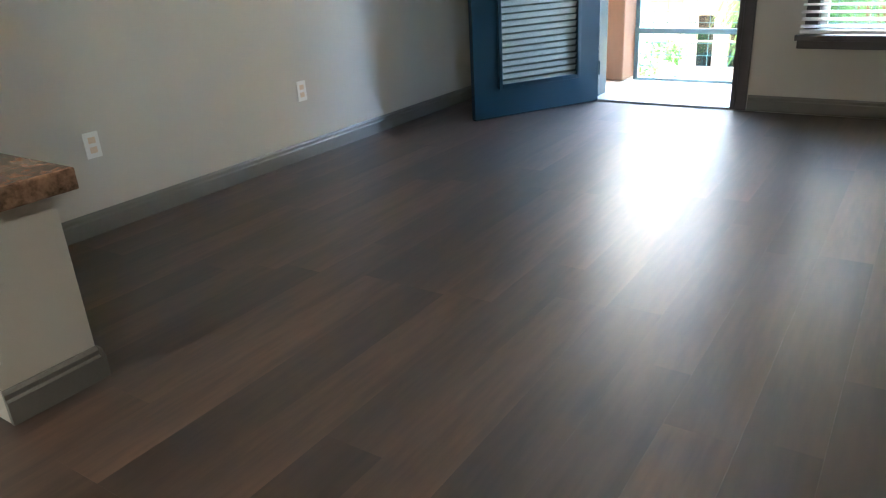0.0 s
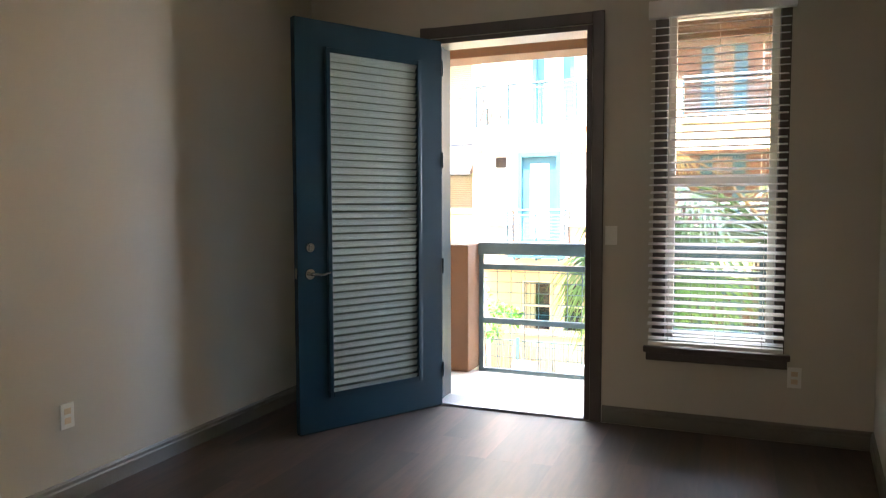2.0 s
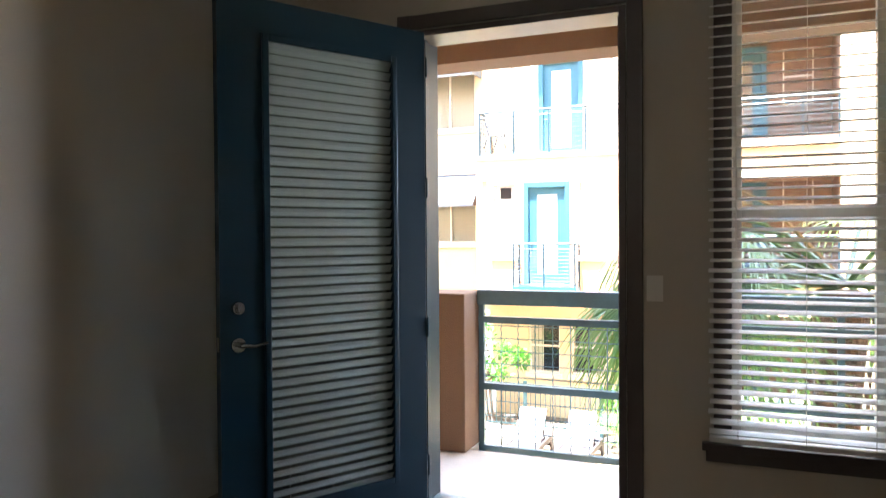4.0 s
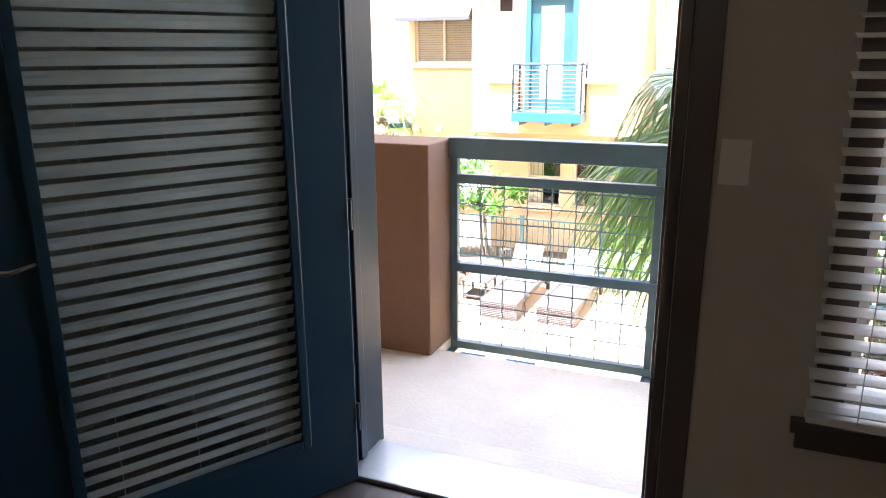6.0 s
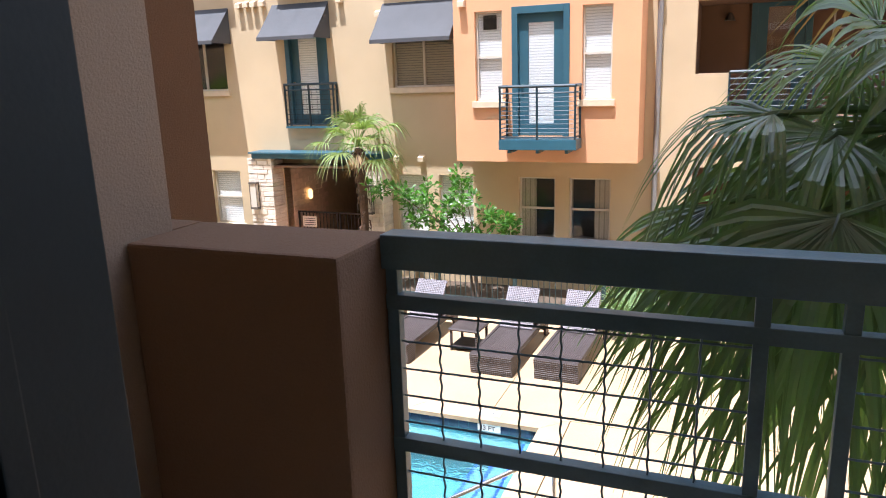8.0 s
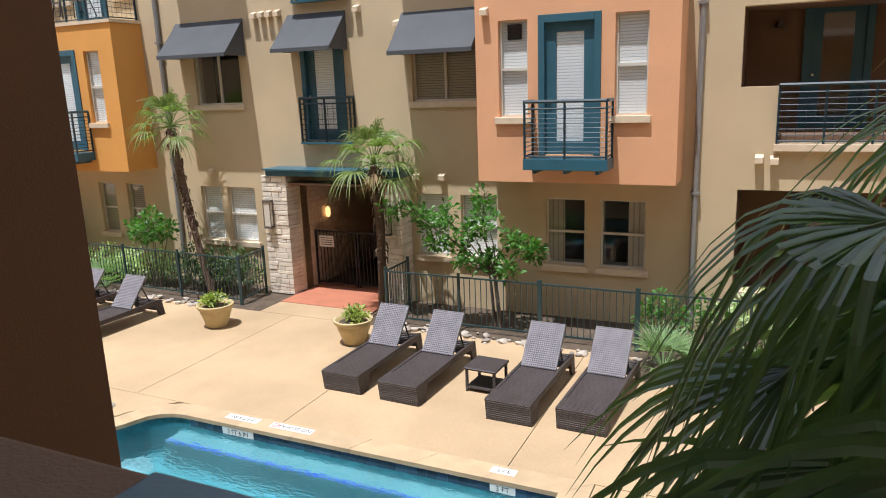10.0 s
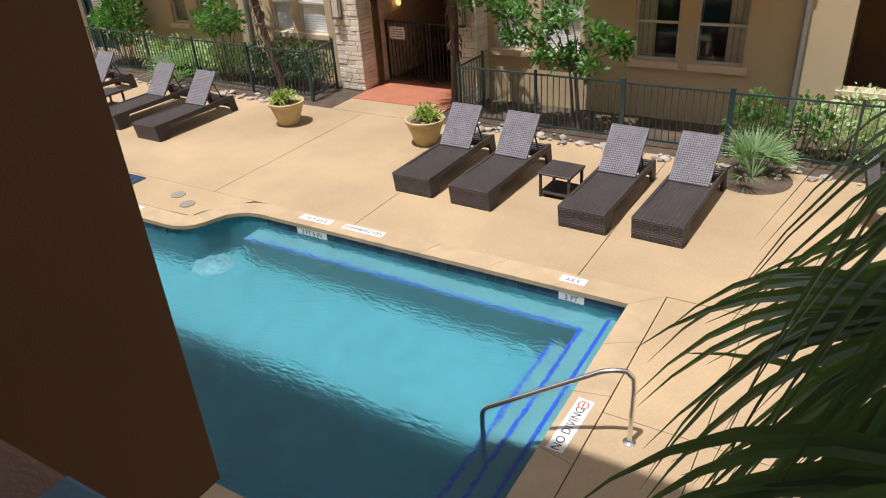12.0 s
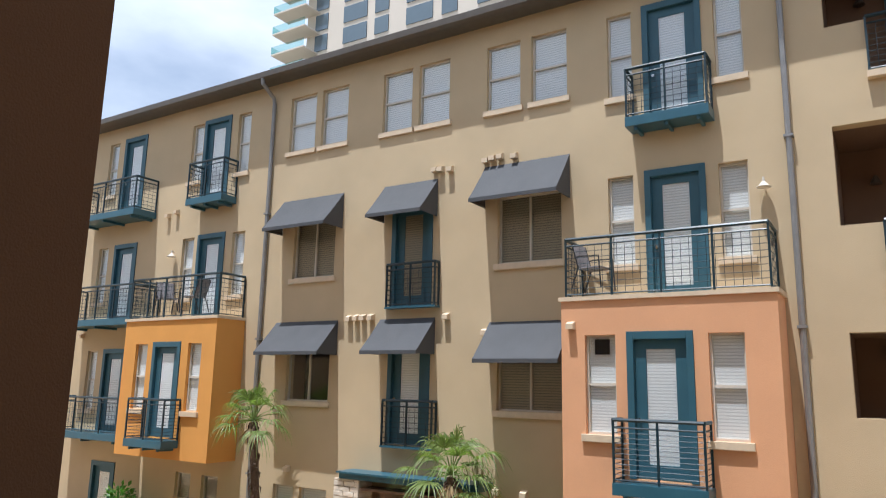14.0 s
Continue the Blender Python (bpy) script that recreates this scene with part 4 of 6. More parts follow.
# ---- ground, deck and pool ----
PX0, PX1, PY0, PY1 = -13.5, -1.47, 3.97, 8.38
bm = bmesh.new()
for d in ((-3000, 3000, -3000, PY0 - 0.3), (-3000, 3000, PY1 + 0.3, 3000), (-3000, PX0 - 0.3, PY0 - 0.3, PY1 + 0.3), (PX1 + 0.3, 3000, PY0 - 0.3, PY1 + 0.3)):
    vs = [bm.verts.new((x, y, G - 0.12)) for x, y in ((d[0], d[2]), (d[1], d[2]), (d[1], d[3]), (d[0], d[3]))]
    bm.faces.new(vs)
tagged(part("ground", bm, GRIT), "grey-brown ground round the buildings", "ground", kind="structure")
PLASTER = material("aqua_pool_plaster", (0.045, 0.195, 0.235), 0.7, vary=0.32, scale=7, fine=40, bump=0.1)
PALEPL = material("pale_step_plaster", (0.075, 0.20, 0.225), 0.7, vary=0.10, scale=2, fine=30, bump=0.1)
TILEB = material("slate_blue_pool_tile", (0.035, 0.06, 0.10), 0.15, vary=0.3, scale=9, bump=0.03, piece=0.4)
BLUELINE = material("cobalt_step_line", (0.010, 0.05, 0.42), 0.4, vary=0.1, bump=0)
MARK = material("white_marker_tile", (0.74, 0.72, 0.66), 0.4, vary=0.08, scale=8, bump=0.03)
INK = material("black_lettering", (0.02, 0.02, 0.022), 0.5, vary=0.1, bump=0)
COPING = material("pale_tan_coping", (0.45, 0.32, 0.185), 0.8, vary=0.14, scale=3, fine=50, bump=0.25, piece=0.05)
STEEL = material("polished_steel", (0.75, 0.75, 0.75), 0.25, 1.0, vary=0.04, bump=0)


def water_material():
    m = bpy.data.materials.new("pool_water")
    m.use_nodes = True
    n, l = m.node_tree.nodes, m.node_tree.links
    b = n["Principled BSDF"]
    b.inputs["Base Color"].default_value = (0.78, 0.97, 0.98, 1)
    b.inputs["Roughness"].default_value, b.inputs["IOR"].default_value = 0.0, 1.33
    b.inputs["Transmission Weight"].default_value = 1.0
    tc = n.new("ShaderNodeTexCoord")
    a, c, ad, bp = n.new("ShaderNodeTexNoise"), n.new("ShaderNodeTexVoronoi"), n.new("ShaderNodeMath"), n.new("ShaderNodeBump")
    mp = n.new("ShaderNodeMapping")
    mp.inputs["Scale"].default_value = (1, 1.9, 1)
    mp.inputs["Rotation"].default_value = (0, 0, 0.5)
    l.new(tc.outputs["Object"], mp.inputs[0])
    l.new(mp.outputs[0], a.inputs["Vector"])
    a.inputs["Scale"].default_value, a.inputs["Detail"].default_value, a.inputs["Distortion"].default_value = 6.5, 3.0, 0.9
    c.feature = "SMOOTH_F1"
    c.inputs["Scale"].default_value = 13.0
    l.new(mp.outputs[0], c.inputs["Vector"])
    ad.operation = "MULTIPLY_ADD"
    ad.inputs[1].default_value = 0.35
    l.new(c.outputs["Distance"], ad.inputs[0])
    l.new(a.outputs["Fac"], ad.inputs[2])
    bp.inputs["Strength"].default_value, bp.inputs["Distance"].default_value = 1.0, 0.024
    l.new(ad.outputs[0], bp.inputs["Height"])
    l.new(bp.outputs["Normal"], b.inputs["Normal"])
    return m


OUTLINE = [(PX1, PY0), (PX1, PY1), (-7.45, PY1)]
OUTLINE += [(-7.45 - 0.62 * math.sin(a), PY1 - 0.52 + 0.52 * math.cos(a)) for a in (radians(k) for k in (20, 40, 60, 80))]
OUTLINE += [(-8.62 + 0.52 * math.cos(a), 7.89 - 0.40 * math.sin(a)) for a in (radians(k) for k in (15, 35, 55, 75, 90))]
OUTLINE += [(PX0, 7.47), (PX0, PY0)]

pool = empty("swimming_pool", (0, 0, 0), "rectangular swimming pool with blue tile band and steps", "swimming pool", kind="structure")
bm = bmesh.new()
n = len(OUTLINE)
lo, hi = [bm.verts.new((*p, G - 1.25)) for p in OUTLINE], [bm.verts.new((*p, G - 0.001)) for p in OUTLINE]
bm.faces.new(lo)
for i in range(n):
    j = (i + 1) % n
    bm.faces.new([lo[i], lo[j], hi[j], hi[i]])
part("basin", bm, PLASTER, pool)
boxpart("bench", (-7.55, PX1 - 0.001, 8.0, PY1 - 0.001, G - 1.249, G - 0.42), PALEPL, pool, bevel=0.02)
boxpart("step", (-1.72, PX1 - 0.001, PY0 + 0.001, 8.30, G - 0.418, G - 0.28), PALEPL, pool, bevel=0.015)
boxpart("step", (-2.0, PX1 - 0.001, PY0 + 0.001, 7.999, G - 1.249, G - 0.42), PALEPL, pool, bevel=0.015)
boxpart("step", (-2.28, -2.001, PY0 + 0.001, 7.82, G - 1.249, G - 0.66), PALEPL, pool, bevel=0.015)
for xa, yb, z in ((-1.72, 8.26, 0.28), (-2.0, 8.06, 0.42), (-2.28, 7.80, 0.66)):
    boxpart("step_line", (xa + 0.012, xa + 0.052, PY0 + 0.01, yb, G - z + 0.002, G - z + 0.010), BLUELINE, pool)
boxpart("step_line", (-7.5, -1.938, 8.012, 8.052, G - 0.418, G - 0.411), BLUELINE, pool)
bm = bmesh.new()
vs = [bm.verts.new((*p, G - 0.15)) for p in OUTLINE]
bm.faces.new(vs)
wme = bpy.data.meshes.new("water")
bm.normal_update()
for f in bm.faces:
    if f.normal.z < 0:
        f.normal_flip()
bm.to_mesh(wme)
bm.free()
wme.materials.append(water_material())
water = tagged(new("water", wme), "clear rippled turquoise pool water", "water", kind="structure")
water.visible_shadow = False

# the bubbling jet at the bend of the pool
rb = random.Random(6)
FOAM = material("churned_water", (0.13, 0.30, 0.34), 0.08, vary=0.35, scale=14, bump=0.5, dist=0.02)
bm = bmesh.new()
lathe(bm, [(0.30, 0.0), (0.22, 0.012), (0.16, 0.03), (0.10, 0.065), (0.05, 0.085), (0.02, 0.09)], 22)
for v in bm.verts:
    v.co *= 1 + rb.uniform(-0.16, 0.16)
    v.co.z = max(0.0, v.co.z)
jet = tagged(part("water_jet", bm, FOAM, smooth=True), "small bubbling jet breaking the pool water", "water jet")
jet.location = (-7.18, 7.05, G - 0.149)
jet.visible_shadow = False

# coping stones and the tile band along the edge
def offset_line(points, by):
    out = []
    for i, p in enumerate(points):
        a, b = Vector(points[i - 1]), Vector(points[(i + 1) % len(points)])
        p = Vector(p)
        d0, d1 = (p - a).normalized(), (b - p).normalized()
        n0, n1 = Vector((d0.y, -d0.x)), Vector((d1.y, -d1.x))
        m = (n0 + n1).normalized()
        out.append(p + m * by / max(0.5, m.dot(n0)))
    return out


INNER, OUTER = offset_line(OUTLINE, -0.03), offset_line(OUTLINE, 0.33)
for i in range(n):
    j = (i + 1) % n
    k = max(1, round((INNER[j] - INNER[i]).length / 0.95))
    g = 0.003 if k > 1 else 0.0
    for q in range(k):
        u, v = q / k + g / k, (q + 1) / k - g / k
        bm = bmesh.new()
        prism(bm, [INNER[i].lerp(INNER[j], u)[:], INNER[i].lerp(INNER[j], v)[:], OUTER[i].lerp(OUTER[j], v)[:], OUTER[i].lerp(OUTER[j], u)[:]], 2, G - 0.05, G + 0.012)
        part("coping_stone", bm, COPING, pool)
bm = bmesh.new()
box(bm, -0.072, 0.072, 0, 0.008, 0, 0.15)
tile_mesh = mesh_of("tile", bm, TILEB)
for k in range(39):
    piece("tile", tile_mesh, pool, pose(PX1 - 0.08 - k * 0.151, PY1 - 0.010, G - 0.205))
for k in range(28):
    piece("tile", tile_mesh, pool, pose(PX1 - 0.010, PY0 + 0.2 + k * 0.151, G - 0.205, 0, 0, -90))
for k in range(32):
    piece("tile", tile_mesh, pool, pose(-8.75 - k * 0.151, 7.48, G - 0.205))

# deck slabs, with open joints
deck = empty("pool_deck", (0, 0, 0), "warm tan concrete pool deck with open joints", "pool deck", kind="structure")
xs = (-22, -17.4, -13.4, -8.86, -5.85, -2.28, 1.6, 5.6, 10)
for a, b in zip(xs, xs[1:]):
    boxpart("slab", (a + 0.005, b - 0.005, PY1 + 0.335, 13.05, G - 0.11, G), DECK, deck, bevel=0.004)
for a, b in ((1.2, 4.3), (4.3, 6.45), (6.45, PY1 + 0.325)):
    for c, d in ((PX1 + 0.335, -0.2), (-0.2, 2.6), (2.6, 10)):
        boxpart("slab", (c + 0.004, d - 0.004, a + 0.004, b - 0.004, G - 0.11, G), DECK, deck, bevel=0.004)
for c, d in ((-22, -9), (-9, -5.2), (-5.2, -3.3), (-3.3, PX1 + 0.325)):
    boxpart("slab", (c + 0.004, d - 0.004, 1.2, PY0 - 0.335, G - 0.11, G), DECK, deck, bevel=0.004)
bm = bmesh.new()
prism(bm, [(-9.06, 7.84), (-8.5, 7.87), (-8.42, 8.1), (-8.2, 8.4), (-7.9, PY1 + 0.325), (-22, PY1 + 0.325), (-22, 7.84)], 2, G - 0.11, G)
part("slab", bm, DECK, deck)
boxpart("slab", (-22, PX0 - 0.335, PY0 - 0.33, 7.83, G - 0.11, G), DECK, deck)
boxpart("slab", (10.01, 60, 1.2, 13.05, G - 0.11, G - 0.002), DECK, deck)
boxpart("slab", (-60, -22.01, 1.2, 13.05, G - 0.11, G - 0.002), DECK, deck)
boxpart("entry_slab", (-9.75, -7.25, 13.83, FY + 0.8, G - 0.11, G + 0.01), REDMAT, deck, "brick-red painted entry paving")
# Floor past the red paving is coloured dark to carry the passage shade.
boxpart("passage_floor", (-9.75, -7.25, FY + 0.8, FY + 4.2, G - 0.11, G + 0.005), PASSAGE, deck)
boxpart("slab", (-9.75, -7.25, 13.06, 13.825, G - 0.11, G), DECK, deck)
# drain lids, round, and a plate
for x, y in ((-9.35, 8.35), (-8.9, 8.15)):
    bm = bmesh.new()
    lathe(bm, [(0.13, 0.0), (0.13, 0.012), (0.09, 0.018)], 20, (x, y, G))
    tagged(part("drain_cover", bm, GRIT), "round grey drain cover in the deck", "drain cover")
bm = bmesh.new()
lathe(bm, [(0.16, 0.0), (0.16, 0.014), (0.15, 0.018)], 24, (-4.02, 3.42, G + 0.001))
tagged(part("skimmer_lid", bm, WHITE), "white round skimmer lid in the deck", "skimmer lid")
# small spa behind
bm = bmesh.new()
box(bm, -13.0, -10.5, 8.20, 8.62, G + 0.001, G + 0.02)
tagged(part("spa_rim", bm, TILEB), "dark tiled rim of a small spa", "spa")

# planting bed along the house
bm = bmesh.new()
for d in ((-34, -9.76, 13.06, FY - 0.001), (-7.24, 12, 13.06, FY - 0.001)):
    box(bm, d[0], d[1], d[2], d[3], G - 0.11, G - 0.02)
tagged(part("planting_bed", bm, SOIL), "dark mulch planting bed along the house wall", "planting bed", kind="structure")


def lettering(text, size, mat, parent, m, name="lettering"):
    cu = bpy.data.curves.new(name, "FONT")
    cu.body, cu.size, cu.extrude, cu.align_x, cu.align_y = text, size, 0.001, "CENTER", "CENTER"
    tmp = bpy.data.objects.new("tmp", cu)
    scene.collection.objects.link(tmp)
    dg = bpy.context.evaluated_depsgraph_get()
    me = bpy.data.meshes.new_from_object(tmp.evaluated_get(dg))
    bpy.data.objects.remove(tmp)
    me.materials.clear()
    me.materials.append(mat)
    ob = new(name, me)
    ob.parent = parent
    ob.matrix_basis = m
    return ob


def marker(text, w, h, m, label, extra=False):
    """A white depth tile, lying in its own xy plane."""
    ob = boxpart("depth_marker", (-w / 2, w / 2, -h / 2, h / 2, 0.0, 0.006), MARK, None, bevel=0.0015)
    tagged(ob, label, "depth marker")
    lettering(text, h * 0.72, INK, ob, pose(-0.06 if extra else 0, -0.004, 0.0075))
    if extra:
        bm = bmesh.new()
        for k in range(20):
            a, b = 2 * math.pi * k / 20, 2 * math.pi * (k + 1) / 20
            vs = [bm.verts.new((w / 2 - 0.09 + r * math.cos(t), r * math.sin(t), 0.0072)) for r, t in ((0.045, a), (0.058, a), (0.058, b), (0.045, b))]
            bm.faces.new(vs)
        box(bm, w / 2 - 0.13, w / 2 - 0.05, -0.006, 0.006, 0.0065, 0.0078)
        part("no_diving_sign", bm, material("sign_red", (0.5, 0.03, 0.02), 0.5, bump=0), ob)
    ob.matrix_basis = m
    return ob


marker("3 FT", 0.34, 0.15, pose(-2.28, PY1 + 0.19, G + 0.0125, 0, 0, 180), "white deck tile reading 3 FT")
marker("3 FT 6 IN", 0.60, 0.15, pose(-6.48, PY1 + 0.19, G + 0.0125, 0, 0, 180), "white deck tile reading 3 FT 6 IN")
marker("NO DIVING", 0.74, 0.15, pose(-5.58, PY1 + 0.19, G + 0.0125, 0, 0, 180), "white deck tile reading NO DIVING", True)
marker("NO DIVING", 0.78, 0.17, pose(-1.34, 6.14, G + 0.0125, 0, 0, 88), "white deck tile reading NO DIVING", True)
marker("4 FT 6 IN", 0.58, 0.15, pose(-9.75, 7.67, G + 0.0125, 0, 0, 180), "white deck tile reading 4 FT 6 IN")
marker("3 FT", 0.40, 0.15, pose(-2.36, PY0 - 0.18, G + 0.0125), "white deck tile reading 3 FT")
for x, tx, w in ((-2.22, "3 FT", 0.34), (-6.42, "3 FT 6 IN", 0.58), (-9.75, "4 FT 6 IN", 0.56)):
    marker(tx, w, 0.14, pose(x, (PY1 if x > -8 else 7.48) - 0.019, G - 0.11, 90, 0, 0), "white waterline tile reading " + tx)

# handrail of the steps
hr = empty("pool_handrail", (0, 0, 0), "polished steel handrail at the pool steps", "handrail")
bm = bmesh.new()
pts = [(-2.02, 5.63, G - 0.9), (-2.02, 5.63, G + 0.30), (-1.99, 5.645, G + 0.36), (-1.93, 5.67, G + 0.39)]
pts += [(-1.93 + 0.88 * t, 5.67 + 0.40 * t, G + 0.39 + 0.42 * t) for t in (0.25, 0.5, 0.75, 1.0)]
pts += [(-0.95, 6.10, G + 0.84), (-0.85, 6.145, G + 0.83), (-0.79, 6.165, G + 0.76), (-0.78, 6.17, G + 0.66), (-0.78, 6.17, G)]
tube(bm, pts, 0.024, 10)
part("rail_tube", bm, STEEL, hr, smooth=True)
for x, y, z in ((-0.78, 6.17, G),):
    bm = bmesh.new()
    lathe(bm, [(0.06, 0.0), (0.06, 0.012), (0.03, 0.022)], 16, (x, y, z))
    part("flange", bm, STEEL, hr, smooth=True)


def wicker(name, color):
    m = material(name, color, 0.5, vary=0.25, scale=4, bump=0)
    nd, l = m.node_tree.nodes, m.node_tree.links
    b = nd["Principled BSDF"]
    tc = nd.new("ShaderNodeTexCoord")
    waves = []
    for ax in ("X", "Y", "Z"):
        w = nd.new("ShaderNodeTexWave")
        w.bands_direction = ax
        w.inputs["Scale"].default_value, w.inputs["Distortion"].default_value = 9.0, 0.3
        l.new(tc.outputs["Object"], w.inputs["Vector"])
        waves.append(w)
    m1, m2 = nd.new("ShaderNodeMath"), nd.new("ShaderNodeMath")
    m1.operation = m2.operation = "MULTIPLY"
    l.new(waves[0].outputs["Fac"], m1.inputs[0])
    l.new(waves[1].outputs["Fac"], m1.inputs[1])
    m2.operation = "ADD"
    l.new(m1.outputs[0], m2.inputs[0])
    l.new(waves[2].outputs["Fac"], m2.inputs[1])
    bp = nd.new("ShaderNodeBump")
    bp.inputs["Strength"].default_value, bp.inputs["Distance"].default_value = 0.9, 0.02
    l.new(m2.outputs[0], bp.inputs["Height"])
    l.new(bp.outputs["Normal"], b.inputs["Normal"])
    return m


WICKER = wicker("dark_brown_wicker", (0.060, 0.045, 0.042))
SLING = wicker("grey_brown_wicker_back", (0.22, 0.20, 0.21))
UNDER = material("dark_frame", (0.03, 0.025, 0.022), 0.6, bump=0.05)


def sun_lounger():
    """Foot end at y = 0, head end at y = 2.12."""
    L = empty("sun_lounger", (0, 0, 0), "dark brown woven wicker sun lounger with raised backrest", "sun lounger", group="sun loungers on the pool deck")
    w = 0.355
    bm = bmesh.new()
    prism(bm, [(0.02, 0.0), (-0.03, 0.335), (-0.02, 0.35), (0.34, 0.35), (0.34, 0.27), (0.26, 0.02), (0.26, 0.0)], 0, -w, w)
    part("foot_block", bm, WICKER, L)
    bm = bmesh.new()
    box(bm, -w + 0.05, w - 0.05, 0.342, 1.36, 0.255, 0.345, 0.012)
    part("seat", bm, WICKER, L)
    for s in (-1, 1):
        a, b = sorted((s * (w - 0.048), s * w))
        bm = bmesh.new()
        prism(bm, [(0.342, 0.26), (0.342, 0.352), (2.10, 0.365), (2.14, 0.35), (2.20, 0.0), (2.05, 0.0), (1.95, 0.25), (1.6, 0.255)], 0, a, b)
        part("side_rail", bm, WICKER, L)
    bm = bmesh.new()
    box(bm, -w + 0.05, w - 0.05, 2.06, 2.12, 0.10, 0.345, 0.01)
    part("head_rail", bm, WICKER, L)
    bm = bmesh.new()
    box(bm, -w + 0.055, w - 0.055, 0.0, 0.80, -0.022, 0.022, 0.012)
    back = part("backrest", bm, SLING, L, "lighter grey woven backrest")
    back.matrix_basis = pose(0, 1.34, 0.345, 50, 0, 0)
    for x in (-0.2, 0.2):
        bm = bmesh.new()
        tube(bm, [(x, 1.34 + 0.62 * math.cos(radians(50)), 0.32 + 0.62 * math.sin(radians(50))), (x, 2.0, 0.2)], 0.014, 6)
        part("back_strut", bm, UNDER, L)
    return L


first = sun_lounger()
spots = [(-5.59, 9.94, 0.5), (-4.51, 9.89, -0.5), (-2.68, 9.86, 0.0), (-1.63, 9.93, -0.8), (-12.15, 10.02, 1.0), (-13.65, 10.20, 0.4), (-16.2, 10.5, 1.2)]
first.matrix_basis = pose(*spots[0][:2], G, 0, 0, spots[0][2] - 2)
for x, y, a in spots[1:]:
    copy_thing(first, pose(x, y, G, 0, 0, a - 2))


def side_table(m):
    t = empty("side_table", (0, 0, 0), "low dark wicker side table with lower shelf", "side table", group="side tables between the loungers")
    boxpart("tabletop", (-0.28, 0.28, -0.28, 0.28, 0.38, 0.42), WICKER, t, bevel=0.006)
    boxpart("shelf", (-0.25, 0.25, -0.25, 0.25, 0.06, 0.09), WICKER, t, bevel=0.004)
    for x in (-0.26, 0.22):
        for y in (-0.26, 0.22):
            boxpart("leg", (x, x + 0.04, y, y + 0.04, 0, 0.38), WICKER, t, bevel=0.003)
    t.matrix_basis = m
    return t


tb = side_table(pose(-3.43, 10.94, G, 0, 0, -3))
copy_thing(tb, pose(-14.85, 11.15, G, 0, 0, 2))


def armchair(m):
    c = empty("patio_armchair", (0, 0, 0), "dark metal patio armchair with sling seat", "chair", group="patio chairs")
    for s in (-1, 1):
        bm = bmesh.new()
        tube(bm, [(s * 0.27, -0.30, 0), (s * 0.27, -0.26, 0.62), (s * 0.27, 0.16, 0.64), (s * 0.27, 0.27, 0.62)], 0.016, 6)
        part("arm", bm, UNDER, c, smooth=True)
        bm = bmesh.new()
        tube(bm, [(s * 0.25, 0.36, 0), (s * 0.25, 0.20, 0.42), (s * 0.25, 0.34, 0.92)], 0.016, 6)
        part("back_post", bm, UNDER, c, smooth=True)
    boxpart("seat", (-0.25, 0.25, -0.27, 0.22, 0.40, 0.425), SLING, c, bevel=0.006)
    bk = boxpart("backrest", (-0.24, 0.24, -0.012, 0.012, 0, 0.5), SLING, c, bevel=0.006)
    bk.matrix_basis = pose(0, 0.21, 0.43, -15, 0, 0)
    c.matrix_basis = m
    return c


ch = armchair(pose(1.0, 11.62, G, 0, 0, 75))
copy_thing(ch, pose(2.6, 11.2, G, 0, 0, -110))
copy_thing(ch, pose(0.25, 4.55, G, 0, 0, 40))
for cx, cy, ca in ((-17.1, 14.5, 70), (-15.9, 14.45, -75), (-4.25, 14.5, 80)):
    copy_thing(ch, pose(cx, cy, 3.60, 0, 0, ca))
pt = empty("patio_table", (1.85, 11.4, G), "round dark metal patio table", "table")
bm = bmesh.new()
lathe(bm, [(0.5, 0.70), (0.52, 0.71), (0.52, 0.73), (0.5, 0.735)], 28)
part("tabletop", bm, UNDER, pt)
for k in range(4):
    a = k * math.pi / 2 + 0.4
    bm = bmesh.new()
    tube(bm, [(0.42 * math.cos(a), 0.42 * math.sin(a), 0), (0.25 * math.cos(a), 0.25 * math.sin(a), 0.70)], 0.016, 6)
    part("leg", bm, UNDER, pt)

# fence of the courtyard
FENCE = material("dark_green_fence_paint", (0.028, 0.055, 0.055), 0.4, vary=0.15, bump=0.05)


def fence_run(a, b, label):
    a, b = Vector((*a, 0)), Vector((*b, 0))
    span = (b - a).length
    f = empty("metal_fence", (a.x, a.y, G - 0.02), label, "fence", group="fence along the planting bed")
    f.rotation_euler = (0, 0, math.atan2(b.y - a.y, b.x - a.x))
    for nm, z in (("top_rail", 1.10), ("bottom_rail", 0.12)):
        boxpart(nm, (0, span, -0.014, 0.014, z, z + 0.03), FENCE, f)
    bm = bmesh.new()
    box(bm, -0.007, 0.007, -0.007, 0.007, 0.15, 1.10)
    me = mesh_of("picket", bm, FENCE)
    bm = bmesh.new()
    box(bm, -0.024, 0.024, -0.024, 0.024, 0.0, 1.20, 0.004)
    mp = mesh_of("post", bm, FENCE)
    k = max(1, round(span / 1.85))
    for i in range(k + 1):
        piece("post", mp, f, Matrix.Translation((span * i / k, 0, 0)))
    k = int(span / 0.115)
    for i in range(1, k):
        piece("picket", me, f, Matrix.Translation((span * i / k, 0, 0)))


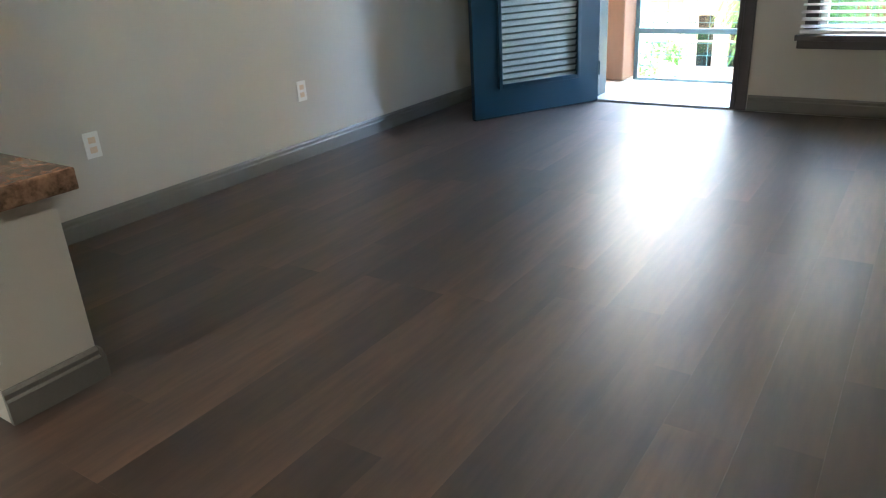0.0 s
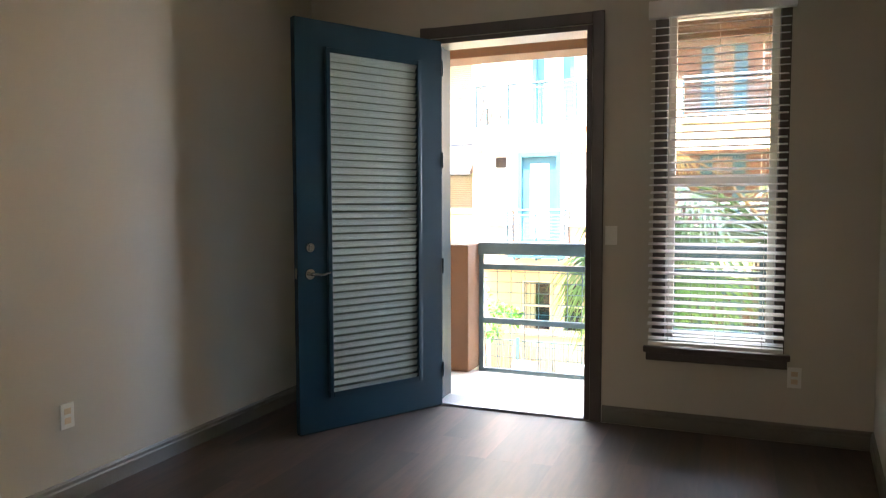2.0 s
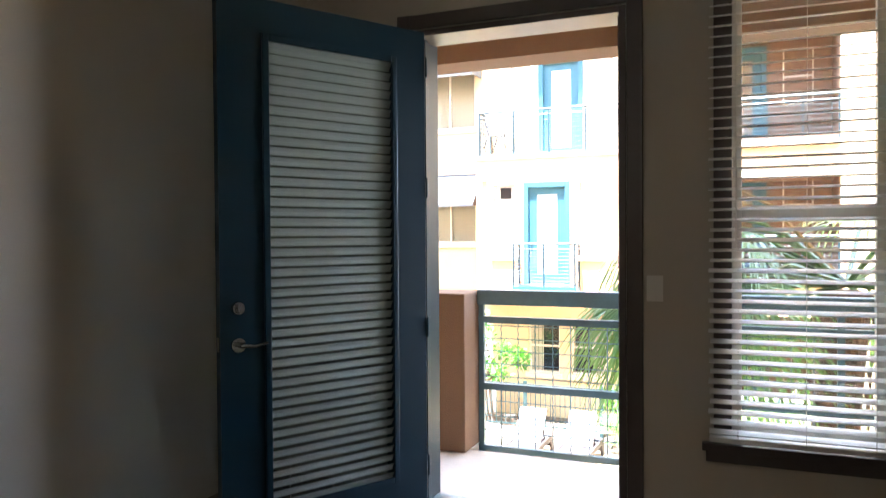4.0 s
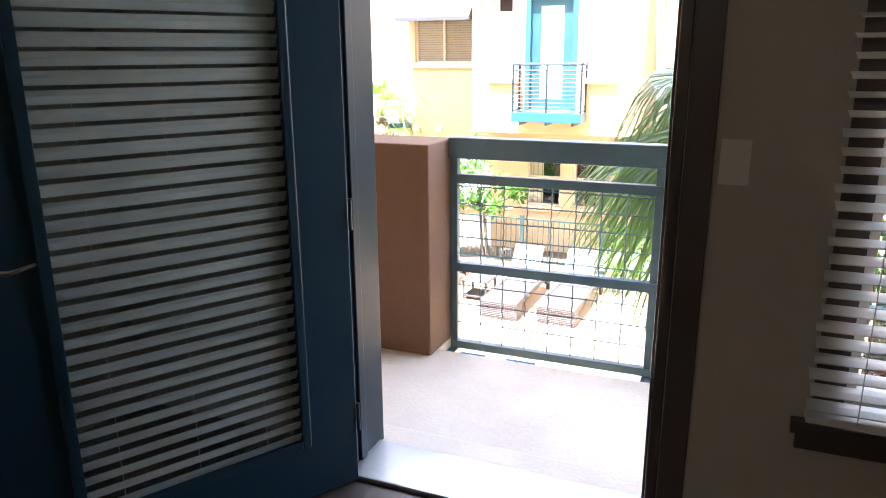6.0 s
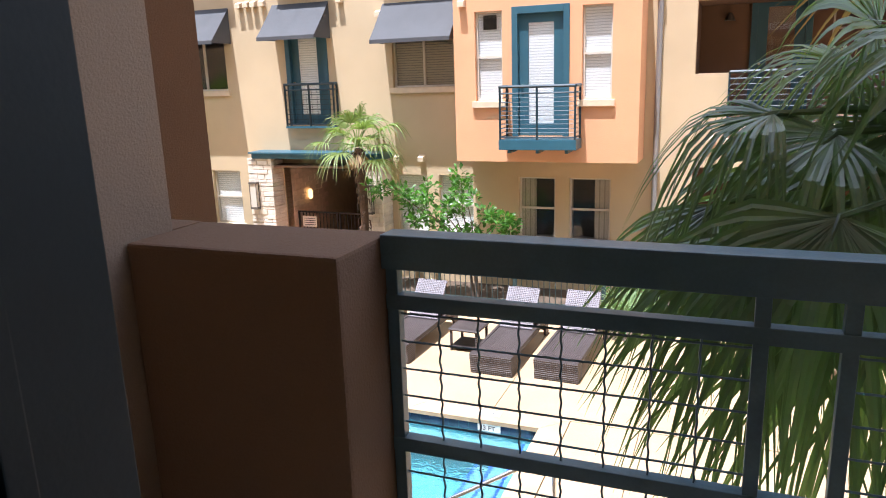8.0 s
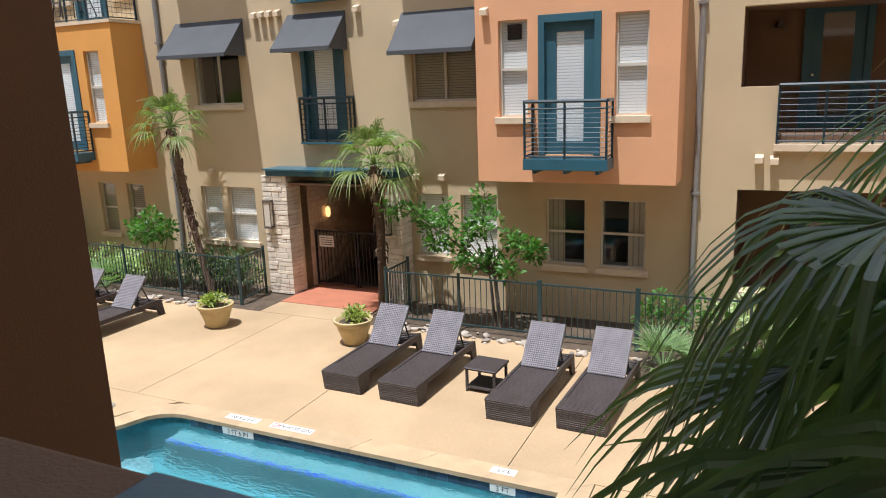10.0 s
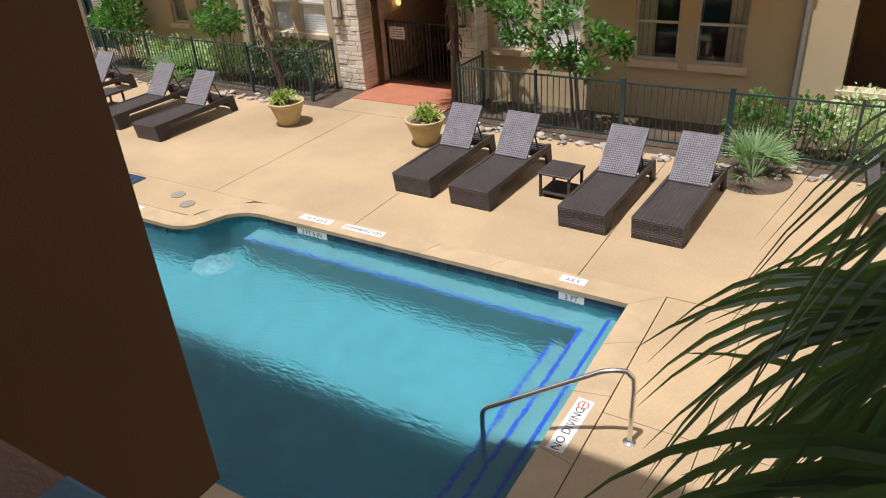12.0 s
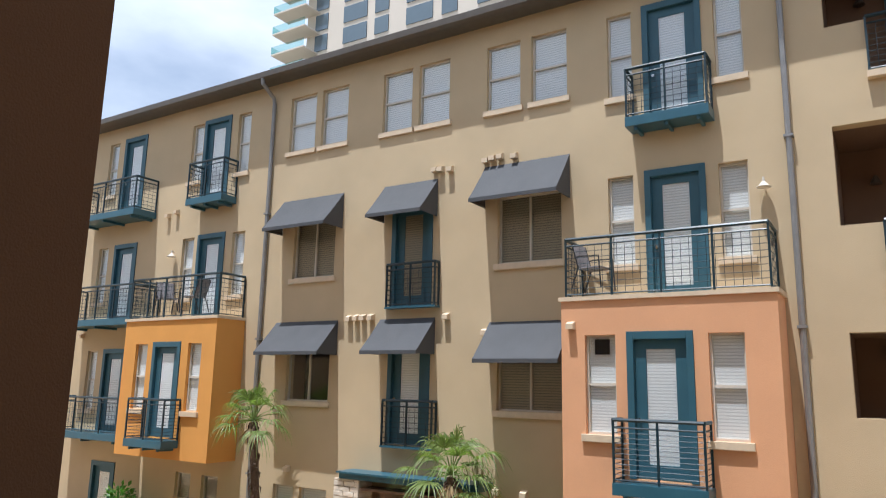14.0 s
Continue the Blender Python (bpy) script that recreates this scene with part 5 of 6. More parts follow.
for a, b in (((-18.2, 13.68), (-10.53, 13.36)), ((-10.50, 13.36), (-10.60, 14.38)), ((-6.62, 14.38), (-6.64, 13.44)), ((-6.64, 13.40), (-3.31, 13.40)), ((-3.27, 13.40), (-1.48, 13.40)), ((-1.44, 13.40), (6.0, 13.5)), ((-26, 13.9), (-18.25, 13.73))):
    fence_run(a, b, "dark green metal picket fence along the planting bed")

# stones edging the bed
STONE = material("river_stone", (0.38, 0.32, 0.26), 0.8, vary=0.2, scale=8, bump=0.3, piece=0.35)
rs = random.Random(4)
meshes = []
for k in range(5):
    bm = bmesh.new()
    bmesh.ops.create_icosphere(bm, subdivisions=1, radius=1)
    for v in bm.verts:
        v.co *= 1 + rs.uniform(-0.22, 0.22)
    meshes.append(mesh_of("stone", bm, STONE, True))
edging = empty("stone_edging", (0, 0, G), "loose row of pale and brown river stones", "stones")
for k in range(200):
    x = rs.uniform(-6.2, 3.2) if k < 140 else rs.uniform(-17.5, -10.6)
    y = 13.0 + 0.10 * math.sin(x * 0.8) + rs.gauss(0, 0.09)
    s = rs.uniform(0.035, 0.095)
    piece("stone", meshes[k % 5], edging, pose(x, y, s * 0.3, 0, 0, rs.uniform(0, 360)) @ Matrix.Diagonal((s, s * rs.uniform(0.7, 1.2), s * 0.6, 1)))

# limestone pillars of the entry, stone by stone
rp = random.Random(8)


def stone_pillar(x0, x1, y0, y1, z0, z1):
    p = empty("stone_pillar", (x0, y0, z0), "rough cream limestone pillar of the entry", "pillar", group="entry pillars")
    boxpart("core", (0.02, x1 - x0 - 0.02, 0.02, y1 - y0, 0, z1 - z0), SILLM, p)
    z = 0.0
    while z < z1 - z0 - 0.02:
        h = min(rp.choice((0.085, 0.11, 0.14)), z1 - z0 - z)
        x = 0.0
        while x < x1 - x0 - 0.01:
            w = min(rp.uniform(0.14, 0.36), x1 - x0 - x)
            if x1 - x0 - x - w < 0.1:
                w = x1 - x0 - x
            o = rp.uniform(0, 0.018)
            edge = (y1 - y0) if x == 0.0 or x + w > x1 - x0 - 0.02 else 0.12
            boxpart("stone", (x + 0.004, x + w - 0.004, -o, edge, z + 0.004, z + h - 0.004), LIMESTONE, p, bevel=0.012)
            x += w
        z += h


stone_pillar(-10.47, -9.76, FY - 0.5, FY - 0.002, G, -0.385)
stone_pillar(-7.20, -6.74, FY - 0.5, FY - 0.002, G, -0.385)
# brick lining of the passage
lining = empty("brick_lining", (-9.75, FY - 0.5, G), "pale brick side wall inside the entry", "brick wall", kind="structure")
boxpart("mortar", (-0.08, -0.012, 0.51, 4.6, 0.012, 2.66), SILLM, lining)
bm = bmesh.new()
box(bm, -0.02, 0.0, 0, 0.304, 0, 0.135, 0.004)
bme = mesh_of("brick", bm, BRICKM)
bm = bmesh.new()
box(bm, -0.02, 0.0, 0, 0.149, 0, 0.135, 0.004)
half = mesh_of("brick", bm, BRICKM)
for r in range(19):
    if r % 2:
        piece("brick", half, lining, Matrix.Translation((0, 0.512, 0.013 + r * 0.14)))
    for k in range(6):
        piece("brick", bme, lining, Matrix.Translation((0, 0.512 + k * 0.31 + (0.155 if r % 2 else 0), 0.013 + r * 0.14)))


# ---- plants ----
def leaf_material(name, color, rough=0.45, through=0.35):
    m = bpy.data.materials.new(name)
    m.use_nodes = True
    n, l = m.node_tree.nodes, m.node_tree.links
    b = n["Principled BSDF"]
    b.inputs["Roughness"].default_value = rough
    b.inputs["Specular IOR Level"].default_value = 1.0 if rough < 0.4 else 0.5
    geo, tc, no, mr, vm, tr, mx = (n.new("ShaderNodeNewGeometry"), n.new("ShaderNodeTexCoord"), n.new("ShaderNodeTexNoise"), n.new("ShaderNodeMapRange"),
                                   n.new("ShaderNodeVectorMath"), n.new("ShaderNodeBsdfTranslucent"), n.new("ShaderNodeMixShader"))
    no.inputs["Scale"].default_value = 7
    l.new(tc.outputs["Object"], no.inputs["Vector"])
    ad = n.new("ShaderNodeMath")
    ad.operation = "ADD"
    l.new(geo.outputs["Random Per Island"], ad.inputs[0])
    l.new(no.outputs["Fac"], ad.inputs[1])
    mr.inputs[1].default_value, mr.inputs[2].default_value, mr.inputs[3].default_value, mr.inputs[4].default_value = 0.2, 1.5, 0.55, 1.5
    l.new(ad.outputs[0], mr.inputs[0])
    vm.operation = "SCALE"
    vm.inputs[0].default_value = color
    l.new(mr.outputs[0], vm.inputs["Scale"])
    l.new(vm.outputs[0], b.inputs["Base Color"])
    v2 = n.new("ShaderNodeVectorMath")
    v2.operation = "MULTIPLY"
    v2.inputs[1].default_value = (1.5, 1.9, 0.7)
    l.new(vm.outputs[0], v2.inputs[0])
    l.new(v2.outputs[0], tr.inputs["Color"])
    mx.inputs[0].default_value = through
    l.new(b.outputs[0], mx.inputs[1])
    l.new(tr.outputs[0], mx.inputs[2])
    l.new(mx.outputs[0], n["Material Output"].inputs["Surface"])
    return m


PALMLEAF = leaf_material("fan_palm_leaf", (0.115, 0.17, 0.09), 0.24, 0.38)
PALMSUN = leaf_material("small_palm_leaf", (0.18, 0.225, 0.075), 0.45, 0.35)
DRYLEAF = leaf_material("dry_palm_leaf", (0.30, 0.20, 0.10), 0.7, 0.2)
BUSHLEAF = leaf_material("glossy_green_leaf", (0.075, 0.17, 0.03), 0.4, 0.35)
HEDGELEAF = leaf_material("variegated_leaf", (0.42, 0.49, 0.28), 0.5, 0.3)
DARKLEAF = leaf_material("dark_shrub_leaf", (0.08, 0.12, 0.05), 0.5, 0.3)
SAGOLEAF = leaf_material("grey_green_yucca_leaf", (0.21, 0.30, 0.14), 0.5, 0.25)
POTLEAF = leaf_material("yellow_green_leaf", (0.24, 0.28, 0.06), 0.45, 0.3)
BARK = material("fibrous_palm_bark", (0.13, 0.08, 0.05), 0.95, vary=0.4, scale=14, fine=60, bump=0.9, dist=0.03)
TWIG = material("grey_brown_bark", (0.16, 0.12, 0.09), 0.9, vary=0.25, scale=12, bump=0.5)
TERRA = material("cream_planter", (0.52, 0.40, 0.20), 0.7, vary=0.12, scale=6, bump=0.15)


def strip(bm, pts, widths, face, fold=0.25):
    """A tapering leaf blade with a fold along its middle."""
    rows = []
    for i, p in enumerate(pts):
        d = (pts[min(i + 1, len(pts) - 1)] - pts[max(i - 1, 0)]).normalized()
        s = d.cross(face).normalized()
        up = s.cross(d)
        w = widths[i]
        rows.append([bm.verts.new(p + s * w + up * w * fold), bm.verts.new(p), bm.verts.new(p - s * w + up * w * fold)])
    for a, b in zip(rows, rows[1:]):
        bm.faces.new([a[0], a[1], b[1], b[0]])
        bm.faces.new([a[1], a[2], b[2], b[1]])


def fan_leaf(bm, hub, along, face, length, rng, blades=38, spread=125, droop=0.35, width=0.022, segs=6):
    """A fan of blades from a hub; they hang at their tips."""
    along = Vector(along).normalized()
    face = Vector(face)
    face = (face - along * face.dot(along)).normalized()
    side = along.cross(face)
    hub = Vector(hub)
    for k in range(blades):
        a = radians(spread) * (2 * k / (blades - 1) - 1) + rng.uniform(-0.05, 0.05)
        d = along * math.cos(a) + side * math.sin(a)
        size = length * (0.72 + 0.28 * math.cos(a * 0.8)) * rng.uniform(0.9, 1.06)
        hang = droop * rng.uniform(0.6, 1.5)
        bend = side * rng.uniform(-0.16, 0.16)
        lift = face * (0.10 * math.sin(abs(a)) + rng.uniform(-0.02, 0.02))
        pts, ws = [], []
        for i in range(segs + 1):
            u = i / segs
            p = hub + (d + lift + bend * u) * (size * u) + Vector((0, 0, -hang * size * max(0, u - 0.35) ** 2 * 1.6))
            pts.append(p)
            ws.append(width * size * (0.25 + 2.2 * u if u < 0.34 else max(0.03, (1 - u) / 0.66)))
        strip(bm, pts, ws, face)


def palm_trunk(bm, base, top, r0, r1, rng, skirts=26):
    base, top = Vector(base), Vector(top)
    n = 10
    bow = Vector((rng.uniform(-0.15, 0.15), rng.uniform(-0.1, 0.1), 0))
    pts = [base.lerp(top, i / n) + bow * math.sin(math.pi * i / n) for i in range(n + 1)]
    tube(bm, pts, [r0 + (r1 - r0) * i / n + rng.uniform(-0.008, 0.008) for i in range(n + 1)], 12)
    for k in range(skirts):
        u = rng.uniform(0.35, 1.0)
        c = base.lerp(top, u) + bow * math.sin(math.pi * u)
        a = rng.uniform(0, 6.28)
        o = Vector((math.cos(a), math.sin(a), 0))
        r = r0 + (r1 - r0) * u
        strip(bm, [c + o * r * 0.9, c + o * (r + 0.05) + Vector((0, 0, -0.03)), c + o * (r + 0.06) + Vector((0, 0, -0.16))], [0.035, 0.03, 0.008], o)


def small_palm(base, height, lean, seed, label, crown=0.62):
    rng = random.Random(seed)
    p = empty("fan_palm", base, label, "palm tree", group="small palms beside the entry")
    bm = bmesh.new()
    palm_trunk(bm, (0, 0, 0), (lean, 0, height), 0.085, 0.10, rng, 90)
    part("trunk", bm, BARK, p)
    c = Vector((lean, 0, height + 0.05))
    for k in range(19):
        az, el = k * 2.4 + rng.uniform(-0.3, 0.3), radians(82 - 105 * (k / 18) ** 0.85)
        d = Vector((math.cos(az) * math.cos(el), math.sin(az) * math.cos(el), math.sin(el)))
        hub = c + d * crown * rng.uniform(0.6, 0.95)
        bm = bmesh.new()
        tube(bm, [c, c.lerp(hub, 0.5) + Vector((0, 0, 0.04)), hub], [0.018, 0.013, 0.008], 5)
        fan_leaf(bm, hub, d, Vector((0, 0, 1)) - d * 0.2, crown * rng.uniform(0.75, 1.0), rng, 17, 80, 0.9, 0.036, 5)
        part("frond", bm, PALMSUN, p)
    for k in range(12):
        az = rng.uniform(0, 6.28)
        d = Vector((math.cos(az) * 0.45, math.sin(az) * 0.45, -0.9))
        bm = bmesh.new()
        fan_leaf(bm, c + d * 0.2, d, Vector((math.cos(az), math.sin(az), 0.4)), crown * rng.uniform(0.4, 0.8), rng, 9, 40, 0.3, 0.04, 3)
        part("dry_frond", bm, DRYLEAF, p, "dry brown hanging frond")


small_palm((-11.78, 13.78, G), 4.05, -0.74, 3, "slim leaning fan palm with shaggy brown trunk", 0.66)
small_palm((-7.08, 13.95, G), 3.22, 0.0, 5, "slim fan palm with shaggy brown trunk before the entry", 0.76)


def big_palm():
    """The fan palm that stands just outside the railing."""
    rng = random.Random(21)
    base = Vector((2.25, 2.85, G))
    p = empty("fan_palm", base, "large glossy green fan palm close to the balcony", "palm tree")
    bm = bmesh.new()
    palm_trunk(bm, (0, 0, 0), (0, 0, 4.25), 0.20, 0.17, rng, 120)
    part("trunk", bm, BARK, p)
    crown = Vector((0, 0, 4.3))

    def frond(hub, along, face, size, blades=40, spread=120, droop=0.4, mat=PALMLEAF, width=0.025):
        blades, droop = round(blades * 0.78), droop * 1.5
        hub = Vector(hub) - base
        bm = bmesh.new()
        mid = crown.lerp(hub, 0.55) + Vector((0, 0, 0.14))
        tube(bm, [crown, mid, hub, hub + Vector(along).normalized() * 0.08], [0.022, 0.016, 0.011, 0.006], 6)
        fan_leaf(bm, hub, along, face, size, rng, blades, spread, droop, width, 7)
        part("frond", bm, mat, p)

    frond((0.86, 2.36, 1.31), (-0.78, -0.32, -0.18), (-0.05, -0.30, 0.95), 0.50, 44, 75, 1.15)
    frond((0.82, 2.06, 0.95), (-0.55, -0.28, -0.75), (-0.30, -0.70, 0.55), 0.70, 34, 50, 0.45)
    frond((1.05, 2.00, 1.02), (-0.25, -0.42, -0.70), (0.00, -0.70, 0.70), 0.70, 34, 80, 0.60, width=0.032)
    frond((0.70, 2.38, 0.98), (-0.60, -0.10, -0.72), (-0.40, -0.60, 0.60), 0.62, 30, 48, 0.40)
    frond((1.48, 2.50, 1.46), (-0.40, -0.50, 0.05), (0.10, -0.50, 0.85), 0.72, 40, 95, 0.70)
    frond((1.12, 2.08, 0.82), (-0.12, -0.40, -0.90), (0.00, -0.90, 0.30), 0.78, 26, 80, 0.35)
    frond((0.90, 2.35, 0.72), (-0.38, -0.20, -0.88), (-0.30, -0.80, 0.40), 0.78, 28, 75, 0.35)
    frond((1.30, 2.60, 1.16), (-0.35, -0.50, -0.40), (0.00, -0.70, 0.70), 0.88, 40, 95, 0.55)
    frond((1.50, 2.28, 1.06), (-0.15, -0.50, -0.60), (0.05, -0.70, 0.70), 0.85, 38, 100, 0.60, width=0.030)
    frond((1.25, 2.55, 0.50), (-0.30, -0.20, -0.88), (-0.20, -0.80, 0.50), 0.88, 26, 80, 0.40)
    frond((1.22, 2.78, 1.60), (-0.45, -0.40, 0.35), (0.20, -0.70, 0.60), 0.58, 34, 95, 0.45)
    frond((1.55, 2.70, 1.35), (-0.40, -0.50, 0.10), (0.10, -0.60, 0.75), 0.80, 38, 100, 0.60)
    frond((1.14, 2.74, 1.46), (-0.70, -0.20, 0.05), (0.00, -0.40, 0.90), 0.50, 42, 95, 0.80)
    frond((1.32, 2.50, 1.26), (-0.50, -0.42, -0.20), (0.00, -0.60, 0.80), 0.62, 42, 95, 0.70)
    frond((0.98, 2.58, 0.98), (-0.45, -0.20, -0.72), (-0.20, -0.70, 0.60), 0.70, 34, 60, 0.50)
    frond((1.50, 2.45, 0.75), (-0.10, -0.40, -0.85), (0.00, -0.90, 0.40), 0.90, 30, 85, 0.40)
    frond((1.05, 2.66, 1.12), (-0.50, -0.25, -0.55), (-0.10, -0.70, 0.65), 0.72, 38, 65, 0.60)
    frond((1.06, 2.34, 1.24), (-0.45, -0.50, -0.30), (0.05, -0.55, 0.80), 0.62, 38, 80, 0.85)
    for k in range(7):
        az = 0.6 - k * 0.5 if k < 5 else 0.9 + k * 0.3
        el = rng.uniform(-0.5, 0.7)
        d = Vector((math.cos(az) * math.cos(el), abs(math.sin(az)) * math.cos(el) if k > 5 else math.sin(az) * math.cos(el), math.sin(el)))
        d.x = max(d.x, 0.25)
        if d.x < -0.3 or d.y < -0.75:
            d.x, d.y = abs(d.x), abs(d.y)
        frond(base + crown + d * 1.05, d + Vector((0, 0, -0.3)), Vector((0, 0, 1)) + d * 0.2, 0.95, 34, 120, 0.6)
    frond((1.30, 3.00, 1.88), (-0.35, -0.20, -0.60), (-0.2, -0.8, 0.4), 0.48, 30, 80, 0.25, DRYLEAF)


big_palm()


def leaves(bm, center, radius, count, size, rng, flat=0.8):
    """Small folded leaves strewn through an uneven clump."""
    center = Vector(center)
    for _ in range(count):
        d = Vector((rng.gauss(0, 1), rng.gauss(0, 1), rng.gauss(0, 1) * flat)).normalized()
        p = center + d * radius * rng.uniform(0.45, 1.08)
        g = (d + Vector((rng.uniform(-0.7, 0.7), rng.uniform(-0.7, 0.7), rng.uniform(-0.2, 0.9)))).normalized()
        f = Vector((rng.uniform(-1, 1), rng.uniform(-1, 1), 1)).normalized()
        s = size * rng.uniform(0.6, 1.3)
        strip(bm, [p, p + g * s * 0.5, p + g * s + Vector((0, 0, -0.12 * s))], [s * 0.06, s * 0.27, s * 0.02], f, 0.3)


def shrub(name, at, clumps, mat, label, category, seed, size=0.09, per=90):
    rng = random.Random(seed)
    s = empty(name, at, label, category)
    bm = bmesh.new()
    for x, y, z, r in clumps:
        tube(bm, [(x * 0.2, y * 0.2, 0), (x * 0.6, y * 0.6, z * 0.6), (x, y, z)], [0.02, 0.012, 0.005], 5)
    part("stems", bm, TWIG, s)
    bm = bmesh.new()
    for x, y, z, r in clumps:
        leaves(bm, (x, y, z), r, int(per * (r / 0.25) ** 2), size, rng)
    part("crown", bm, mat, s)
    return s


def small_tree(at, seed, label):
    rng = random.Random(seed)
    t = empty("small_tree", at, label, "tree")
    tips = [(-1.55, -0.1, 3.05), (-1.15, 0.1, 2.55), (-0.75, -0.3, 2.95), (-0.35, 0.1, 2.45), (0.05, -0.2, 2.75), (-0.15, 0.1, 3.25), (0.35, 0.1, 2.25), (0.75, -0.1, 2.2), (0.45, -0.25, 1.75),
            (-0.55, -0.2, 2.05), (-1.0, 0.0, 2.15), (0.1, 0.0, 1.85), (0.95, 0.05, 1.95), (-0.3, -0.3, 1.65), (-1.35, 0.05, 2.75)]
    tips = [(x * 1.2 if x < 0 else x * 0.95, y, z * 0.79) for x, y, z in tips]
    bm = bmesh.new()
    fork = Vector((0.08, 0, 1.05))
    tube(bm, [(0.18, 0, 0), (0.12, 0.02, 0.6), fork], [0.05, 0.042, 0.036], 8)
    tube(bm, [(0.05, 0.04, 0), (0.0, 0.03, 0.7), (-0.05, 0.02, 1.3)], [0.035, 0.03, 0.025], 7)
    part("trunk", bm, TWIG, t)
    for p in tips:
        p = Vector(p)
        m1 = fork.lerp(p, 0.45) + Vector((rng.uniform(-0.1, 0.1), rng.uniform(-0.1, 0.1), 0.08))
        bm = bmesh.new()
        tube(bm, [fork, m1, p], [0.024, 0.014, 0.006], 5)
        part("limb", bm, TWIG, t)
    bm = bmesh.new()
    for p in tips:
        for _ in range(3):
            c = Vector(p) + Vector((rng.gauss(0, 0.12), rng.gauss(0, 0.10), rng.gauss(0, 0.09)))
            leaves(bm, c, rng.uniform(0.13, 0.22), 42, 0.13, rng, 0.7)
    part("crown", bm, BUSHLEAF, t)


small_tree((-4.42, 13.78, G), 11, "small glossy-leaved ornamental tree with open crown")
shrub("round_shrub", (-13.75, 13.95, G), [(0, 0, 1.55, 0.38), (-0.35, 0, 1.4, 0.3), (0.35, 0.05, 1.45, 0.3), (0.1, 0, 1.85, 0.25), (-0.6, 0, 1.55, 0.2), (0.62, 0, 1.6, 0.2)], BUSHLEAF, "bright green shrub behind the fence", "shrub", 31, 0.13)
shrub("round_shrub", (-18.1, 14.2, G), [(0, 0, 1.3, 0.5), (-0.5, 0, 1.1, 0.42), (0.5, 0, 1.0, 0.42), (0.1, 0, 1.8, 0.36), (0.7, 0.1, 1.5, 0.3)], BUSHLEAF, "tall green shrub at the far corner", "shrub", 32, 0.15)
for k, (x, y) in enumerate(((-16.6, 14.1), (-15.5, 14.15), (-14.6, 14.1), (-13.7, 14.2))):
    shrub("flowering_shrub", (x, y, G), [(-0.35, 0, 0.45, 0.34), (0.3, 0.05, 0.5, 0.36), (0.0, -0.1, 0.72, 0.32), (-0.1, 0.1, 0.3, 0.3)], HEDGELEAF, "pale flowering shrub behind the fence", "shrub", 40 + k, 0.09, 120)
for k, x in enumerate((-12.6, -11.8, -11.15)):
    shrub("dark_shrub", (x, 14.1, G), [(-0.3, 0, 0.5, 0.34), (0.3, 0, 0.55, 0.36), (0, 0, 0.85, 0.34)], DARKLEAF, "dense dark green shrub behind the fence", "shrub", 50 + k, 0.10, 120)
for k, x in enumerate((0.35, 1.15, 1.95, 2.8, 3.7)):
    shrub("variegated_shrub", (x, 13.95, G), [(-0.35, 0, 0.55, 0.36), (0.3, 0.05, 0.6, 0.38), (0.0, -0.1, 0.92, 0.34), (-0.15, 0.1, 0.35, 0.32), (0.3, 0, 0.25, 0.3)], HEDGELEAF, "pale variegated hedge shrub by the fence", "shrub", 60 + k, 0.085, 130)
for k, (x, y) in enumerate(((-1.15, 13.75), (-0.35, 13.75))):
    shrub("green_shrub", (x, y, G), [(-0.2, 0, 0.55, 0.26), (0.2, 0, 0.6, 0.28), (0.05, 0, 0.85, 0.24)], BUSHLEAF, "bright green shrub by the fence", "shrub", 70 + k, 0.11, 100)


def spiky_plant(at, seed, n, length, label, fans=True):
    rng = random.Random(seed)
    s = empty("dwarf_palm", at, label, "dwarf palm")
    for k in range(n):
        az, el = rng.uniform(0, 6.28), rng.uniform(0.35, 1.3)
        d = Vector((math.cos(az) * math.cos(el), math.sin(az) * math.cos(el), math.sin(el)))
        bm = bmesh.new()
        hub = d * length * 0.55
        tube(bm, [(0, 0, 0), hub], [0.012, 0.007], 5)
        fan_leaf(bm, hub, d, Vector((0, 0, 1)) - d * 0.3, length * rng.uniform(0.6, 0.8), rng, 15, 75, 0.25, 0.026, 4)
        part("frond", bm, SAGOLEAF, s)


spiky_plant((-0.88, 12.62, G), 80, 18, 0.75, "grey-green dwarf fan palm in a gravel patch")
spiky_plant((-15.1, 13.45, G), 81, 14, 0.85, "green dwarf fan palm by the fence")
bm = bmesh.new()
lathe(bm, [(0.62, -0.01), (0.6, 0.004), (0.4, 0.012), (0.05, 0.016)], 22, (-0.88, 12.6, G))
tagged(part("gravel_patch", bm, SOIL), "brown soil patch in the deck under the dwarf palm", "soil patch")


